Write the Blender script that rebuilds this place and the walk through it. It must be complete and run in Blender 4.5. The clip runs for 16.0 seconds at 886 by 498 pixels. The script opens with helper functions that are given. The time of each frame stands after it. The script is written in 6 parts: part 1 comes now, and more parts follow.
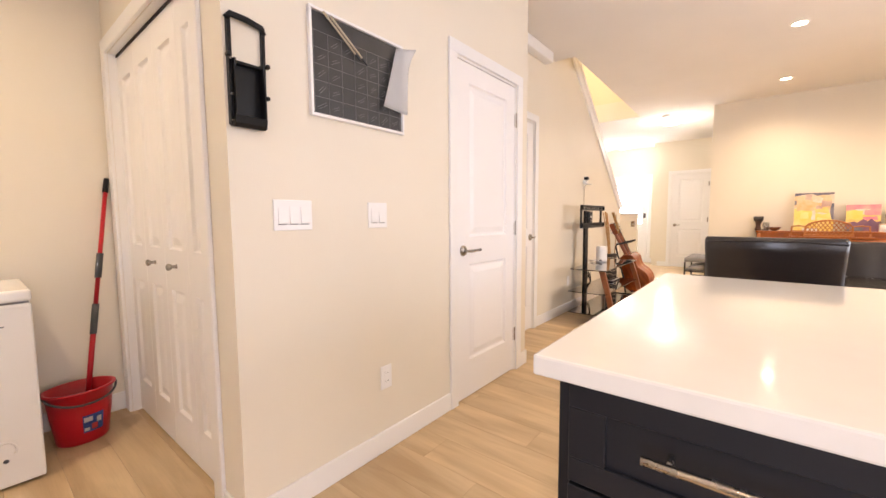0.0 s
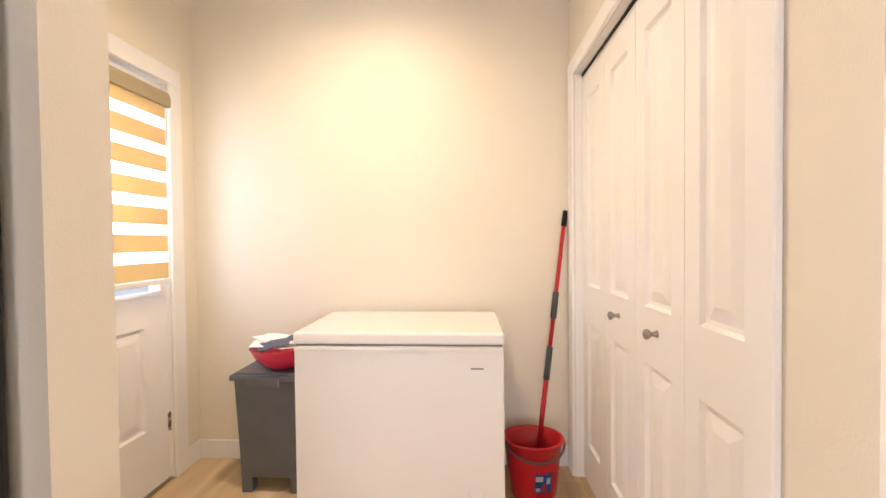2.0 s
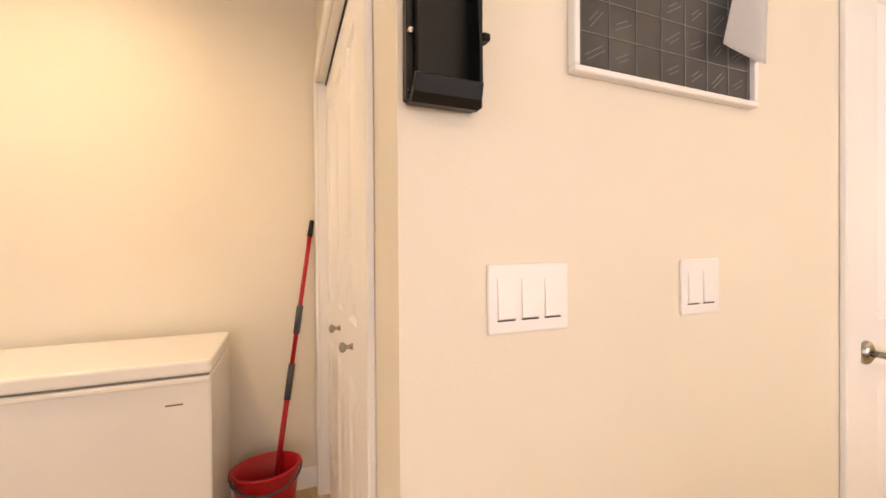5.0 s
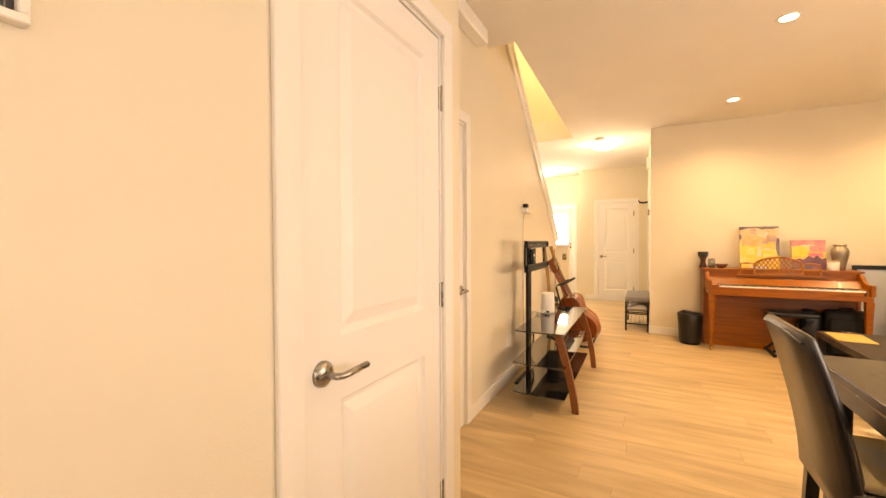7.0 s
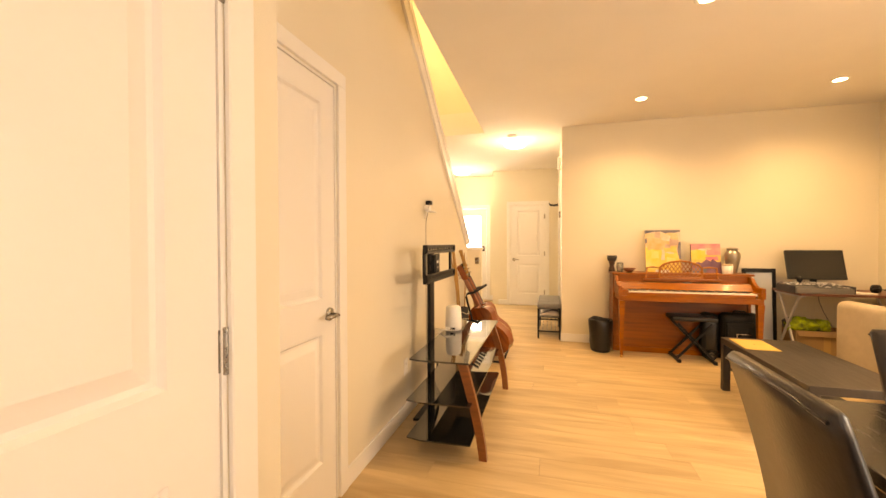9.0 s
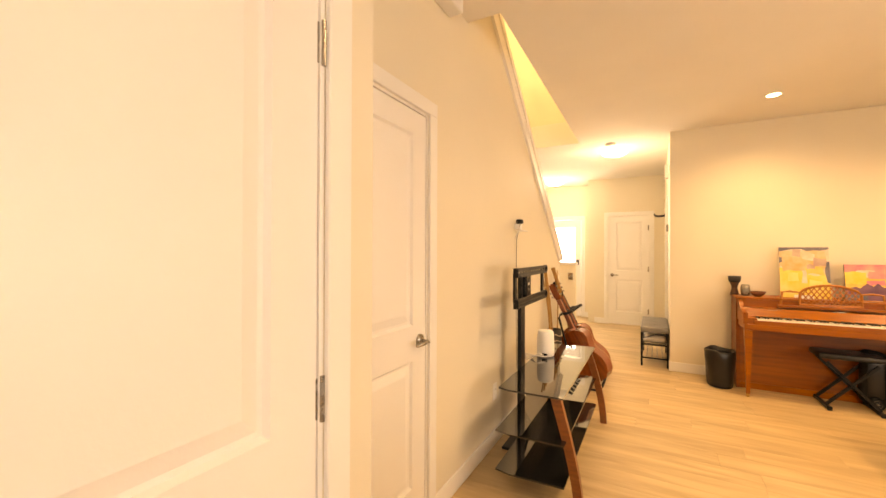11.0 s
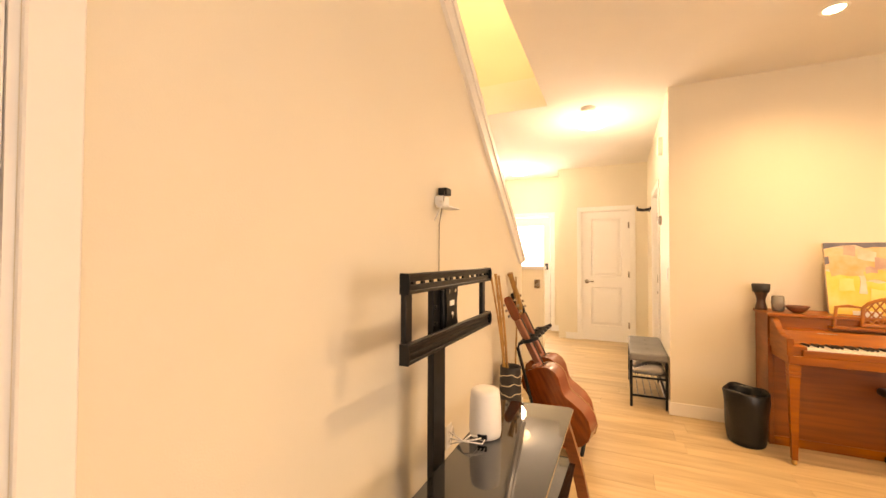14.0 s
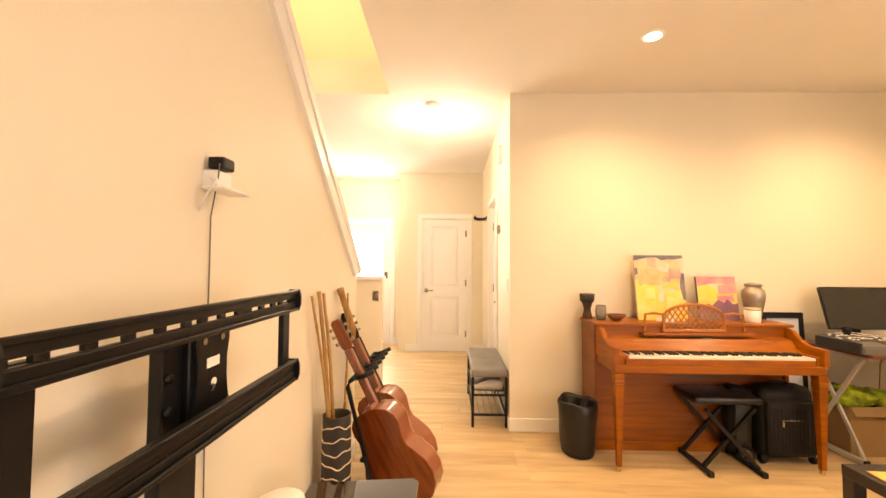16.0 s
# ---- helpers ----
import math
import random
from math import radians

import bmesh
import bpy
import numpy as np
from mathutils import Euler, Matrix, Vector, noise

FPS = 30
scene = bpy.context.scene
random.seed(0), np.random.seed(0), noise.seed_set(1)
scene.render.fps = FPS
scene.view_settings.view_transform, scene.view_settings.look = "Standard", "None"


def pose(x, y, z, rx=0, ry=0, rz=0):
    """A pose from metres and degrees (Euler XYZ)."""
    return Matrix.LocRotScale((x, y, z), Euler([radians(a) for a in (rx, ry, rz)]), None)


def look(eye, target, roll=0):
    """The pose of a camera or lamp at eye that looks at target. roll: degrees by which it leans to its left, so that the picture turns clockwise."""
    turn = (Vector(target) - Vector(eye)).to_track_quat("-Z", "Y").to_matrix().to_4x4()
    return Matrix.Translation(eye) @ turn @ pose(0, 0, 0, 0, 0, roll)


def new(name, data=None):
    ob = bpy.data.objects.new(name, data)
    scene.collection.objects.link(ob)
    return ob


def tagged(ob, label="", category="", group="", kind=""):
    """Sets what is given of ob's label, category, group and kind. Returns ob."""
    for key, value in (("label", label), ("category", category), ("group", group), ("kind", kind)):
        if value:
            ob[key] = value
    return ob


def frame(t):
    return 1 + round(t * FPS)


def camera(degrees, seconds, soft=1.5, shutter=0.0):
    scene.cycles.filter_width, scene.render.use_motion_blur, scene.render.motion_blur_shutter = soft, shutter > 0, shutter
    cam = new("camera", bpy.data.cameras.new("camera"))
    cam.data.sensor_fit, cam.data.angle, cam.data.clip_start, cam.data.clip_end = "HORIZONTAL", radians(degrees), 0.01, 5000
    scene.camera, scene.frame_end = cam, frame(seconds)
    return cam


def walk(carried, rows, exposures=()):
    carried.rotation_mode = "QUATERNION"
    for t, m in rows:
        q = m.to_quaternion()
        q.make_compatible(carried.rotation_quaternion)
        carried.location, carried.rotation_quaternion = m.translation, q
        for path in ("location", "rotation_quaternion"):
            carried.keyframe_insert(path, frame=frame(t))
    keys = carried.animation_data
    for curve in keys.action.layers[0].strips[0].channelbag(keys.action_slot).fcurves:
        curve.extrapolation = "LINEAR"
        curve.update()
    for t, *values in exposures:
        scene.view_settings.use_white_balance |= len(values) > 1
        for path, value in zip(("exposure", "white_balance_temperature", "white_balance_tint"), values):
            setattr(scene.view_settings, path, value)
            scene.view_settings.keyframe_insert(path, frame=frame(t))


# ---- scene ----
cam = camera(97.4, 16.0)
PATH = [
    (0, (1.923, 0.827, 1.13), (3.472, 2.082, 0.969), -0.4),
    (0.5, (1.957, 1.032, 1.157), (3.174, 2.613, 1.021), -0.6),
    (1, (1.939, 1.226, 1.166), (2.711, 3.068, 1.07), -0.4),
    (1.5, (1.929, 1.43, 1.204), (2.243, 3.404, 1.133), -0.6),
    (2, (1.941, 1.646, 1.211), (1.82, 3.642, 1.172), -0.6),
    (2.5, (1.961, 1.762, 1.21), (1.473, 3.702, 1.182), -0.6),
    (3, (1.972, 1.826, 1.217), (1.313, 3.714, 1.191), -0.7),
    (3.5, (2.001, 1.821, 1.202), (1.429, 3.737, 1.183), -0.5),
    (4, (2.059, 1.793, 1.202), (1.819, 3.779, 1.185), -0.4),
    (4.5, (2.138, 1.726, 1.216), (2.427, 3.704, 1.191), -0.1),
    (5, (2.338, 1.644, 1.229), (3.086, 3.499, 1.216), -0.4),
    (7.3, (3.224, 1.481, 1.257), (5.061, 2.271, 1.219), -0.2),
    (7.5, (3.315, 1.474, 1.25), (5.181, 2.192, 1.214), -0.2),
    (8, (3.541, 1.504, 1.241), (5.455, 2.083, 1.208), -0.2),
    (8.2, (3.621, 1.516, 1.241), (5.549, 2.047, 1.21), -0.2),
    (10.3, (3.848, 1.603, 1.375), (5.758, 2.196, 1.369), 0.3),
    (10.5, (3.825, 1.611, 1.385), (5.7, 2.307, 1.383), 0.1),
    (11, (3.835, 1.571, 1.365), (5.592, 2.527, 1.377), 0.2),
    (11.5, (4.002, 1.615, 1.349), (5.676, 2.709, 1.36), 0.1),
    (12, (4.191, 1.699, 1.338), (5.842, 2.828, 1.355), 0.1),
    (12.5, (4.395, 1.723, 1.324), (6.064, 2.825, 1.346), 0.1),
    (13, (4.677, 1.745, 1.327), (6.379, 2.795, 1.355), 0.1),
    (13.5, (4.976, 1.806, 1.315), (6.73, 2.766, 1.348), 0.2),
    (14, (5.266, 1.792, 1.304), (7.086, 2.621, 1.347), 0.2),
    (14.5, (5.51, 1.787, 1.318), (7.398, 2.445, 1.363), 0.3),
    (15, (5.703, 1.807, 1.327), (7.662, 2.209, 1.376), 0.3),
    (15.5, (5.815, 1.824, 1.328), (7.809, 1.972, 1.384), 0.4),
    (16, (5.848, 1.889, 1.334), (7.845, 1.935, 1.413), 0.4),
]
EXPOSURES = [(0, 1.08, 6700, 20), (0.5, 1.1, 6700, 20), (1.0, 1.27, 6100, 18), (2.0, 1.31, 6500, 17), (3.5, 1.24, 7000, 21), (4.5, 1.08, 7500, 21), (5.0, 1.04, 7800, 21), (7.0, 0.9, 11200, 22), (10.5, 0.9, 13000, 22), (12.0, 0.92, 12200, 24), (13.0, 0.97, 11500, 25), (14.5, 1.02, 10100, 24), (16, 1.12, 9500, 23)]
walk(cam, [(t, look(eye, target, roll)) for t, eye, target, roll in PATH], EXPOSURES)

# ---- world and lights ----
world = bpy.data.worlds.new("world")
scene.world = world
world.use_nodes = True
wn = world.node_tree.nodes
sky = wn.new("ShaderNodeTexSky")
sky.sky_type, sky.sun_disc = "NISHITA", False
sky.sun_elevation, sky.sun_rotation = radians(38), radians(200)
world.node_tree.links.new(sky.outputs[0], wn["Background"].inputs[0])
wn["Background"].inputs[1].default_value = 0.12

CEIL = 2.76
WARM = (1.0, 0.79, 0.51)


def lamp(name, kind, m, power, color, size=0.1, size_y=None, angle=None):
    d = bpy.data.lights.new(name, kind)
    d.energy, d.color = power, color
    if kind == "AREA":
        d.size = size
        if size_y:
            d.shape, d.size_y = "RECTANGLE", size_y
        else:
            d.shape = "DISK"
    elif kind == "SPOT":
        d.shadow_soft_size, d.spot_size, d.spot_blend = size, radians(angle or 120), 1.0
    elif kind == "POINT":
        d.shadow_soft_size = size
    elif kind == "SUN":
        d.angle = size
    o = new(name, d)
    o.matrix_world = m
    return o


POTS = [(6.53, 0.63), (8.24, 0.65), (8.22, -1.0), (6.53, -1.0), (4.6, 0.63), (4.6, -1.0), (2.9, 0.3), (1.2, 0.3), (1.46, 2.95)]
POT_W = 34
for px, py in POTS:
    lamp("pot_lamp", "SPOT", pose(px, py, CEIL - 0.03), 38 if py > 2 else POT_W * (0.5 if px < 5 else 1.3), WARM, 0.045, angle=152)
HALL_LAMPS = [(9.58, 2.05), (11.6, 3.3)]
for px, py in HALL_LAMPS:
    lamp("hall_lamp", "POINT", pose(px, py, CEIL - 0.38), 10.5, (1.0, 0.93, 0.82), 0.1)
lamp("upstairs_lamp", "POINT", pose(7.4, 3.1, 4.6), 42, WARM, 0.15)
lamp("kitchen_window_light", "AREA", pose(-1.42, 0.2, 1.45, 0, -90, 0), 30, (0.76, 0.83, 1.0), 1.6, 1.3)
# Fill light for the pantry wall, from an assumed patio door out of view.
lamp("south_fill_light", "AREA", pose(1.95, -1.78, 1.05, 90, 0, 0), 15, (0.8, 0.81, 1.0), 1.9, 1.9)
lamp("living_window_light", "AREA", pose(5.0, -1.76, 1.4, 90, 0, 0), 24, (0.8, 0.88, 1.0), 2.2, 1.3)
lamp("sun", "SUN", look((0, 0, 5), (2, 3.2, 2)), 2.0, (1.0, 0.95, 0.88), radians(0.5))


# ---- materials ----
def material(name, color, rough=0.5, metal=0.0, var=0.0, scale=6.0, bump=0.0, bump_scale=60.0, coat=0.0, spec=0.5, stretch=None, color2=None, emit=0.0, trans=0.0, alpha=1.0):
    m = bpy.data.materials.new(name)
    m.use_nodes = True
    nt = m.node_tree
    b = nt.nodes["Principled BSDF"]
    b.inputs["Base Color"].default_value = (*color, 1)
    b.inputs["Roughness"].default_value = rough
    b.inputs["Metallic"].default_value = metal
    b.inputs["Coat Weight"].default_value = coat
    b.inputs["Specular IOR Level"].default_value = spec
    b.inputs["Transmission Weight"].default_value = trans
    if emit:
        b.inputs["Emission Color"].default_value = (*color, 1)
        b.inputs["Emission Strength"].default_value = emit
    if var or bump:
        tc = nt.nodes.new("ShaderNodeTexCoord")
        mp = nt.nodes.new("ShaderNodeMapping")
        mp.inputs["Scale"].default_value = stretch or (1, 1, 1)
        nt.links.new(tc.outputs["Object"], mp.inputs["Vector"])
    if var:
        big = nt.nodes.new("ShaderNodeTexNoise")
        big.inputs["Scale"].default_value = scale
        big.inputs["Detail"].default_value = 6
        nt.links.new(mp.outputs[0], big.inputs["Vector"])
        mix = nt.nodes.new("ShaderNodeMix")
        mix.data_type = "RGBA"
        c2 = color2 or tuple(c * (1 - var) for c in color)
        mix.inputs["A"].default_value = (*color, 1)
        mix.inputs["B"].default_value = (*c2, 1)
        ramp = nt.nodes.new("ShaderNodeMapRange")
        ramp.inputs["From Min"].default_value, ramp.inputs["From Max"].default_value = 0.35, 0.7
        nt.links.new(big.outputs["Fac"], ramp.inputs["Value"])
        nt.links.new(ramp.outputs[0], mix.inputs["Factor"])
        nt.links.new(mix.outputs["Result"], b.inputs["Base Color"])
        rr = nt.nodes.new("ShaderNodeMapRange")
        rr.inputs["To Min"].default_value, rr.inputs["To Max"].default_value = max(rough - 0.06, 0.02), min(rough + 0.08, 1)
        nt.links.new(big.outputs["Fac"], rr.inputs["Value"])
        nt.links.new(rr.outputs[0], b.inputs["Roughness"])
    if bump:
        fine = nt.nodes.new("ShaderNodeTexNoise")
        fine.inputs["Scale"].default_value = bump_scale
        fine.inputs["Detail"].default_value = 3
        nt.links.new(mp.outputs[0], fine.inputs["Vector"])
        bp = nt.nodes.new("ShaderNodeBump")
        bp.inputs["Strength"].default_value = bump
        bp.inputs["Distance"].default_value = 0.002
        nt.links.new(fine.outputs["Fac"], bp.inputs["Height"])
        nt.links.new(bp.outputs[0], b.inputs["Normal"])
    return m


WALL = material("wall_paint", (0.80, 0.74, 0.62), 0.5, var=0.03, scale=1.5, bump=0.25, bump_scale=220, spec=0.35)
CEILING = material("ceiling_paint", (0.80, 0.77, 0.73), 0.9, var=0.03, scale=2, bump=0.4, bump_scale=160)
WHITE = material("white_trim_paint", (0.86, 0.85, 0.83), 0.35, var=0.02, scale=3, bump=0.08, bump_scale=90)
DOOR = material("white_door_paint", (0.86, 0.85, 0.84), 0.38, var=0.02, scale=2, bump=0.12, bump_scale=120)
STEEL = material("brushed_steel", (0.40, 0.375, 0.34), 0.26, 1.0, var=0.1, scale=30, bump=0.1)
DARKMETAL = material("black_metal", (0.006, 0.006, 0.0065), 0.36, 0.0, var=0.3, scale=20, bump=0.1, spec=0.3)
BLACKPL = material("black_plastic", (0.007, 0.007, 0.008), 0.45, var=0.2, scale=20, bump=0.15, spec=0.3)
WHITEPL = material("white_plastic", (0.85, 0.84, 0.82), 0.35)
DARKLINE = material("dark_gap", (0.03, 0.028, 0.025), 0.8)


def floor_material():
    m = material("oak_plank", (0.47, 0.33, 0.2), 0.42, var=0.0, bump=0.0)
    nt = m.node_tree
    b = nt.nodes["Principled BSDF"]
    info = nt.nodes.new("ShaderNodeObjectInfo")
    tc = nt.nodes.new("ShaderNodeTexCoord")
    off = nt.nodes.new("ShaderNodeVectorMath")
    off.operation = "SCALE"
    off.inputs[0].default_value = (37, 91, 13)
    nt.links.new(info.outputs["Random"], off.inputs["Scale"])
    add = nt.nodes.new("ShaderNodeVectorMath")
    nt.links.new(tc.outputs["Object"], add.inputs[0])
    nt.links.new(off.outputs[0], add.inputs[1])
    mp = nt.nodes.new("ShaderNodeMapping")
    mp.inputs["Scale"].default_value = (7, 0.9, 1)
    nt.links.new(add.outputs[0], mp.inputs["Vector"])
    g = nt.nodes.new("ShaderNodeTexNoise")
    g.inputs["Scale"].default_value, g.inputs["Detail"].default_value, g.inputs["Distortion"].default_value = 1.6, 7, 0.5
    nt.links.new(mp.outputs[0], g.inputs["Vector"])
    mp2 = nt.nodes.new("ShaderNodeMapping")
    mp2.inputs["Scale"].default_value = (90, 3, 1)
    nt.links.new(add.outputs[0], mp2.inputs["Vector"])
    f = nt.nodes.new("ShaderNodeTexNoise")
    f.inputs["Scale"].default_value, f.inputs["Detail"].default_value = 2, 4
    nt.links.new(mp2.outputs[0], f.inputs["Vector"])
    cr = nt.nodes.new("ShaderNodeValToRGB")
    cr.color_ramp.elements[0].position, cr.color_ramp.elements[0].color = 0.30, (0.45, 0.315, 0.175, 1)
    cr.color_ramp.elements[1].position, cr.color_ramp.elements[1].color = 0.70, (0.66, 0.50, 0.30, 1)
    nt.links.new(g.outputs["Fac"], cr.inputs["Fac"])
    mul = nt.nodes.new("ShaderNodeMix")
    mul.data_type, mul.blend_type = "RGBA", "MULTIPLY"
    mul.inputs["Factor"].default_value = 0.16
    nt.links.new(cr.outputs[0], mul.inputs["A"])
    nt.links.new(f.outputs["Fac"], mul.inputs["B"])
    hv = nt.nodes.new("ShaderNodeHueSaturation")
    mr = nt.nodes.new("ShaderNodeMapRange")
    mr.inputs["To Min"].default_value, mr.inputs["To Max"].default_value = 1.0, 1.16
    nt.links.new(info.outputs["Random"], mr.inputs["Value"])
    nt.links.new(mr.outputs[0], hv.inputs["Value"])
    nt.links.new(mul.outputs["Result"], hv.inputs["Color"])
    nt.links.new(hv.outputs[0], b.inputs["Base Color"])
    bp = nt.nodes.new("ShaderNodeBump")
    bp.inputs["Strength"].default_value, bp.inputs["Distance"].default_value = 0.15, 0.002
    nt.links.new(f.outputs["Fac"], bp.inputs["Height"])
    nt.links.new(bp.outputs[0], b.inputs["Normal"])
    return m


OAK = floor_material()


# ---- mesh helpers ----
def part(name, bm, mat, parent=None, label="", smooth=False):
    me = bpy.data.meshes.new(name)
    bm.normal_update()
    bm.to_mesh(me)
    bm.free()
    for m in (mat if isinstance(mat, (list, tuple)) else [mat]):
        me.materials.append(m)
    if smooth:
        for p in me.polygons:
            p.use_smooth = True
    ob = new(name, me)
    if parent:
        ob.parent = parent
    if label:
        ob["label"] = label
    return ob


def thing(name, x, y, z, rz, label, category, group="", rx=0, ry=0):
    ob = new(name)
    ob.matrix_basis = pose(x, y, z, rx, ry, rz)
    return tagged(ob, label, category, group)


def box(bm, x0, x1, y0, y1, z0, z1, bev=0.0, seg=2, m=None):
    r = bmesh.ops.create_cube(bm, size=1)["verts"]
    for v in r:
        v.co = Vector(((x0 + x1) / 2 + v.co.x * (x1 - x0), (y0 + y1) / 2 + v.co.y * (y1 - y0), (z0 + z1) / 2 + v.co.z * (z1 - z0)))
    if bev:
        edges = list({e for v in r for e in v.link_edges})
        out = bmesh.ops.bevel(bm, geom=edges, offset=bev, segments=seg, affect="EDGES", profile=0.5)
        r = list({v for f in out["faces"] for v in f.verts} | {v for v in r if v.is_valid})
    if m:
        bmesh.ops.transform(bm, matrix=m, verts=r)
    return r


def bx(*a, **k):
    bm = bmesh.new()
    box(bm, *a, **k)
    return bm


def rod(bm, a, b, r, r2=None, seg=12, cap=True):
    """A tapered rod from a to b."""
    a, b = Vector(a), Vector(b)
    d = b - a
    m = Matrix.Translation((a + b) / 2) @ d.to_track_quat("Z", "Y").to_matrix().to_4x4()
    return bmesh.ops.create_cone(bm, cap_ends=cap, segments=seg, radius1=r, radius2=r if r2 is None else r2, depth=d.length, matrix=m)["verts"]


def rodm(a, b, r, r2=None, seg=12):
    bm = bmesh.new()
    rod(bm, a, b, r, r2, seg)
    return bm


def tube(bm, pts, r, seg=8, closed=False):
    """A round tube along a line of points."""
    pts = [Vector(p) for p in pts]
    n = len(pts)
    rings = []
    up = Vector((0.13, 0.21, 0.97)).normalized()
    for i, p in enumerate(pts):
        d = (pts[(i + 1) % n] - pts[i - 1]) if closed or 0 < i < n - 1 else (pts[1] - pts[0] if i == 0 else pts[-1] - pts[-2])
        d.normalize()
        s = d.cross(up)
        if s.length < 0.05:
            s = d.cross(Vector((1, 0, 0)))
        s.normalize()
        u = s.cross(d)
        rr = r(i / (n - 1)) if callable(r) else r
        rings.append([bm.verts.new(p + (s * math.cos(2 * math.pi * k / seg) + u * math.sin(2 * math.pi * k / seg)) * rr) for k in range(seg)])
    for i in range(n if closed else n - 1):
        A, B = rings[i], rings[(i + 1) % n]
        for k in range(seg):
            bm.faces.new((A[k], A[(k + 1) % seg], B[(k + 1) % seg], B[k]))
    if not closed:
        bm.faces.new(rings[0][::-1])
        bm.faces.new(rings[-1])


def lathe(bm, prof, seg=32, center=(0, 0, 0), cap=True):
    """A body turned about z from (radius, height) pairs."""
    c = Vector(center)
    rings = [[bm.verts.new(c + Vector((r * math.cos(2 * math.pi * k / seg), r * math.sin(2 * math.pi * k / seg), z))) for k in range(seg)] for r, z in prof]
    for A, B in zip(rings, rings[1:]):
        for k in range(seg):
            bm.faces.new((A[k], A[(k + 1) % seg], B[(k + 1) % seg], B[k]))
    if cap:
        bm.faces.new(rings[0][::-1])
        bm.faces.new(rings[-1])


def prism(bm, outline, a, b, axis="y"):
    """A solid between two planes across the axis, from an outline in the other two."""
    def at(p, d):
        return {"y": (p[0], d, p[1]), "x": (d, p[0], p[1]), "z": (p[0], p[1], d)}[axis]
    A = [bm.verts.new(at(p, a)) for p in outline]
    B = [bm.verts.new(at(p, b)) for p in outline]
    n = len(outline)
    bm.faces.new(A)
    bm.faces.new(B[::-1])
    for i in range(n):
        bm.faces.new((A[i], B[i], B[(i + 1) % n], A[(i + 1) % n]))
    bmesh.ops.recalc_face_normals(bm, faces=bm.faces)


def structure(name, bm, mat, label):
    ob = part(name, bm, mat)
    return tagged(ob, label, "", "", "structure")


# ---- walls, floor, ceiling ----
BY, SY, CX, NY, WX, PX, HY = 2.195, 2.573, 2.49, 3.75, 0.42, 9.04, 1.415
EX, FX, SOUTH, KW = 11.876, 12.45, -1.82, -1.5
T = 0.115


def wall_x(name, y0, y1, x0, x1, openings=(), z1=CEIL, label="cream painted plaster wall"):
    """A wall along x; openings are (x0, x1, z0, z1)."""
    bm = bmesh.new()
    x = x0
    for a, b, c, d in sorted(openings):
        if a > x:
            box(bm, x, a, y0, y1, 0, z1)
        if c > 0:
            box(bm, a, b, y0, y1, 0, c)
        box(bm, a, b, y0, y1, d, z1)
        x = b
    if x1 > x:
        box(bm, x, x1, y0, y1, 0, z1)
    return structure(name, bm, WALL, label)


def wall_y(name, x0, x1, y0, y1, openings=(), z1=CEIL, label="cream painted plaster wall"):
    bm = bmesh.new()
    y = y0
    for a, b, c, d in sorted(openings):
        if a > y:
            box(bm, x0, x1, y, a, 0, z1)
        if c > 0:
            box(bm, x0, x1, a, b, 0, c)
        box(bm, x0, x1, a, b, d, z1)
        y = b
    if y1 > y:
        box(bm, x0, x1, y, y1, 0, z1)
    return structure(name, bm, WALL, label)


D1 = (3.735, 4.447)
D2 = (4.69, 5.516)
CL = (2.43, 3.655)
BD = (2.69, 3.555)
wall_x("wall_pantry", BY, BY + T, CX, 4.61, [(D1[0], D1[1], 0, 2.05)])
wall_y("wall_closet", CX, CX + T, BY + T, NY, [(CL[0], CL[1], 0, 2.045)])
wall_x("wall_alcove_back", NY, NY + T, WX - T, CX + T + 0.6)
wall_y("wall_alcove_west", WX - T, WX, 2.275, NY, [(BD[0], BD[1], 0, 2.03)])
wall_x("wall_fridge_return", 2.165, 2.275, WX - T, 1.34)
wall_y("wall_kitchen_nib", WX - T, WX, 1.5, 2.165)
wall_x("wall_kitchen_north", 1.385, 1.5, KW, WX)
wall_y("wall_kitchen_west", KW - T, KW, SOUTH, 1.5, [(-0.5, 1.0, 0.95, 2.2)])
wall_x("wall_south", SOUTH - T, SOUTH, KW - T, PX + T, [(0.95, 2.95, 0.06, 2.1), (3.8, 6.2, 0.5, 2.2)])
wall_y("wall_piano", PX, PX + T, SOUTH, HY, label="cream painted wall behind the piano")
wall_y("wall_corner_return", 4.61 - T, 4.61, BY + T, SY)
wall_y("wall_pantry_back", 3.9, 4.01, SY + T, 3.7)
HO = (9.95, 10.75)
wall_x("wall_hall_south", HY - T, HY, PX + T, FX + T, [(HO[0], HO[1], 0, 2.06)])
wall_y("wall_hall_end", EX, EX + T, HY, 2.60, [(1.65, 2.355, 0, 2.045)])
wall_x("wall_hall_jog", 2.60, 2.60 + T, EX, FX)
wall_y("wall_entry", FX, FX + T, 2.60, 4.3, [(2.93, 3.84, 0, 2.05)])
wall_x("wall_entry_north", 4.3, 4.3 + T, 8.0, FX + T)
wall_x("wall_stair_north", 3.7, 3.7 + T, 3.9, 9.05, z1=5.4, label="cream wall on the far side of the stairs")
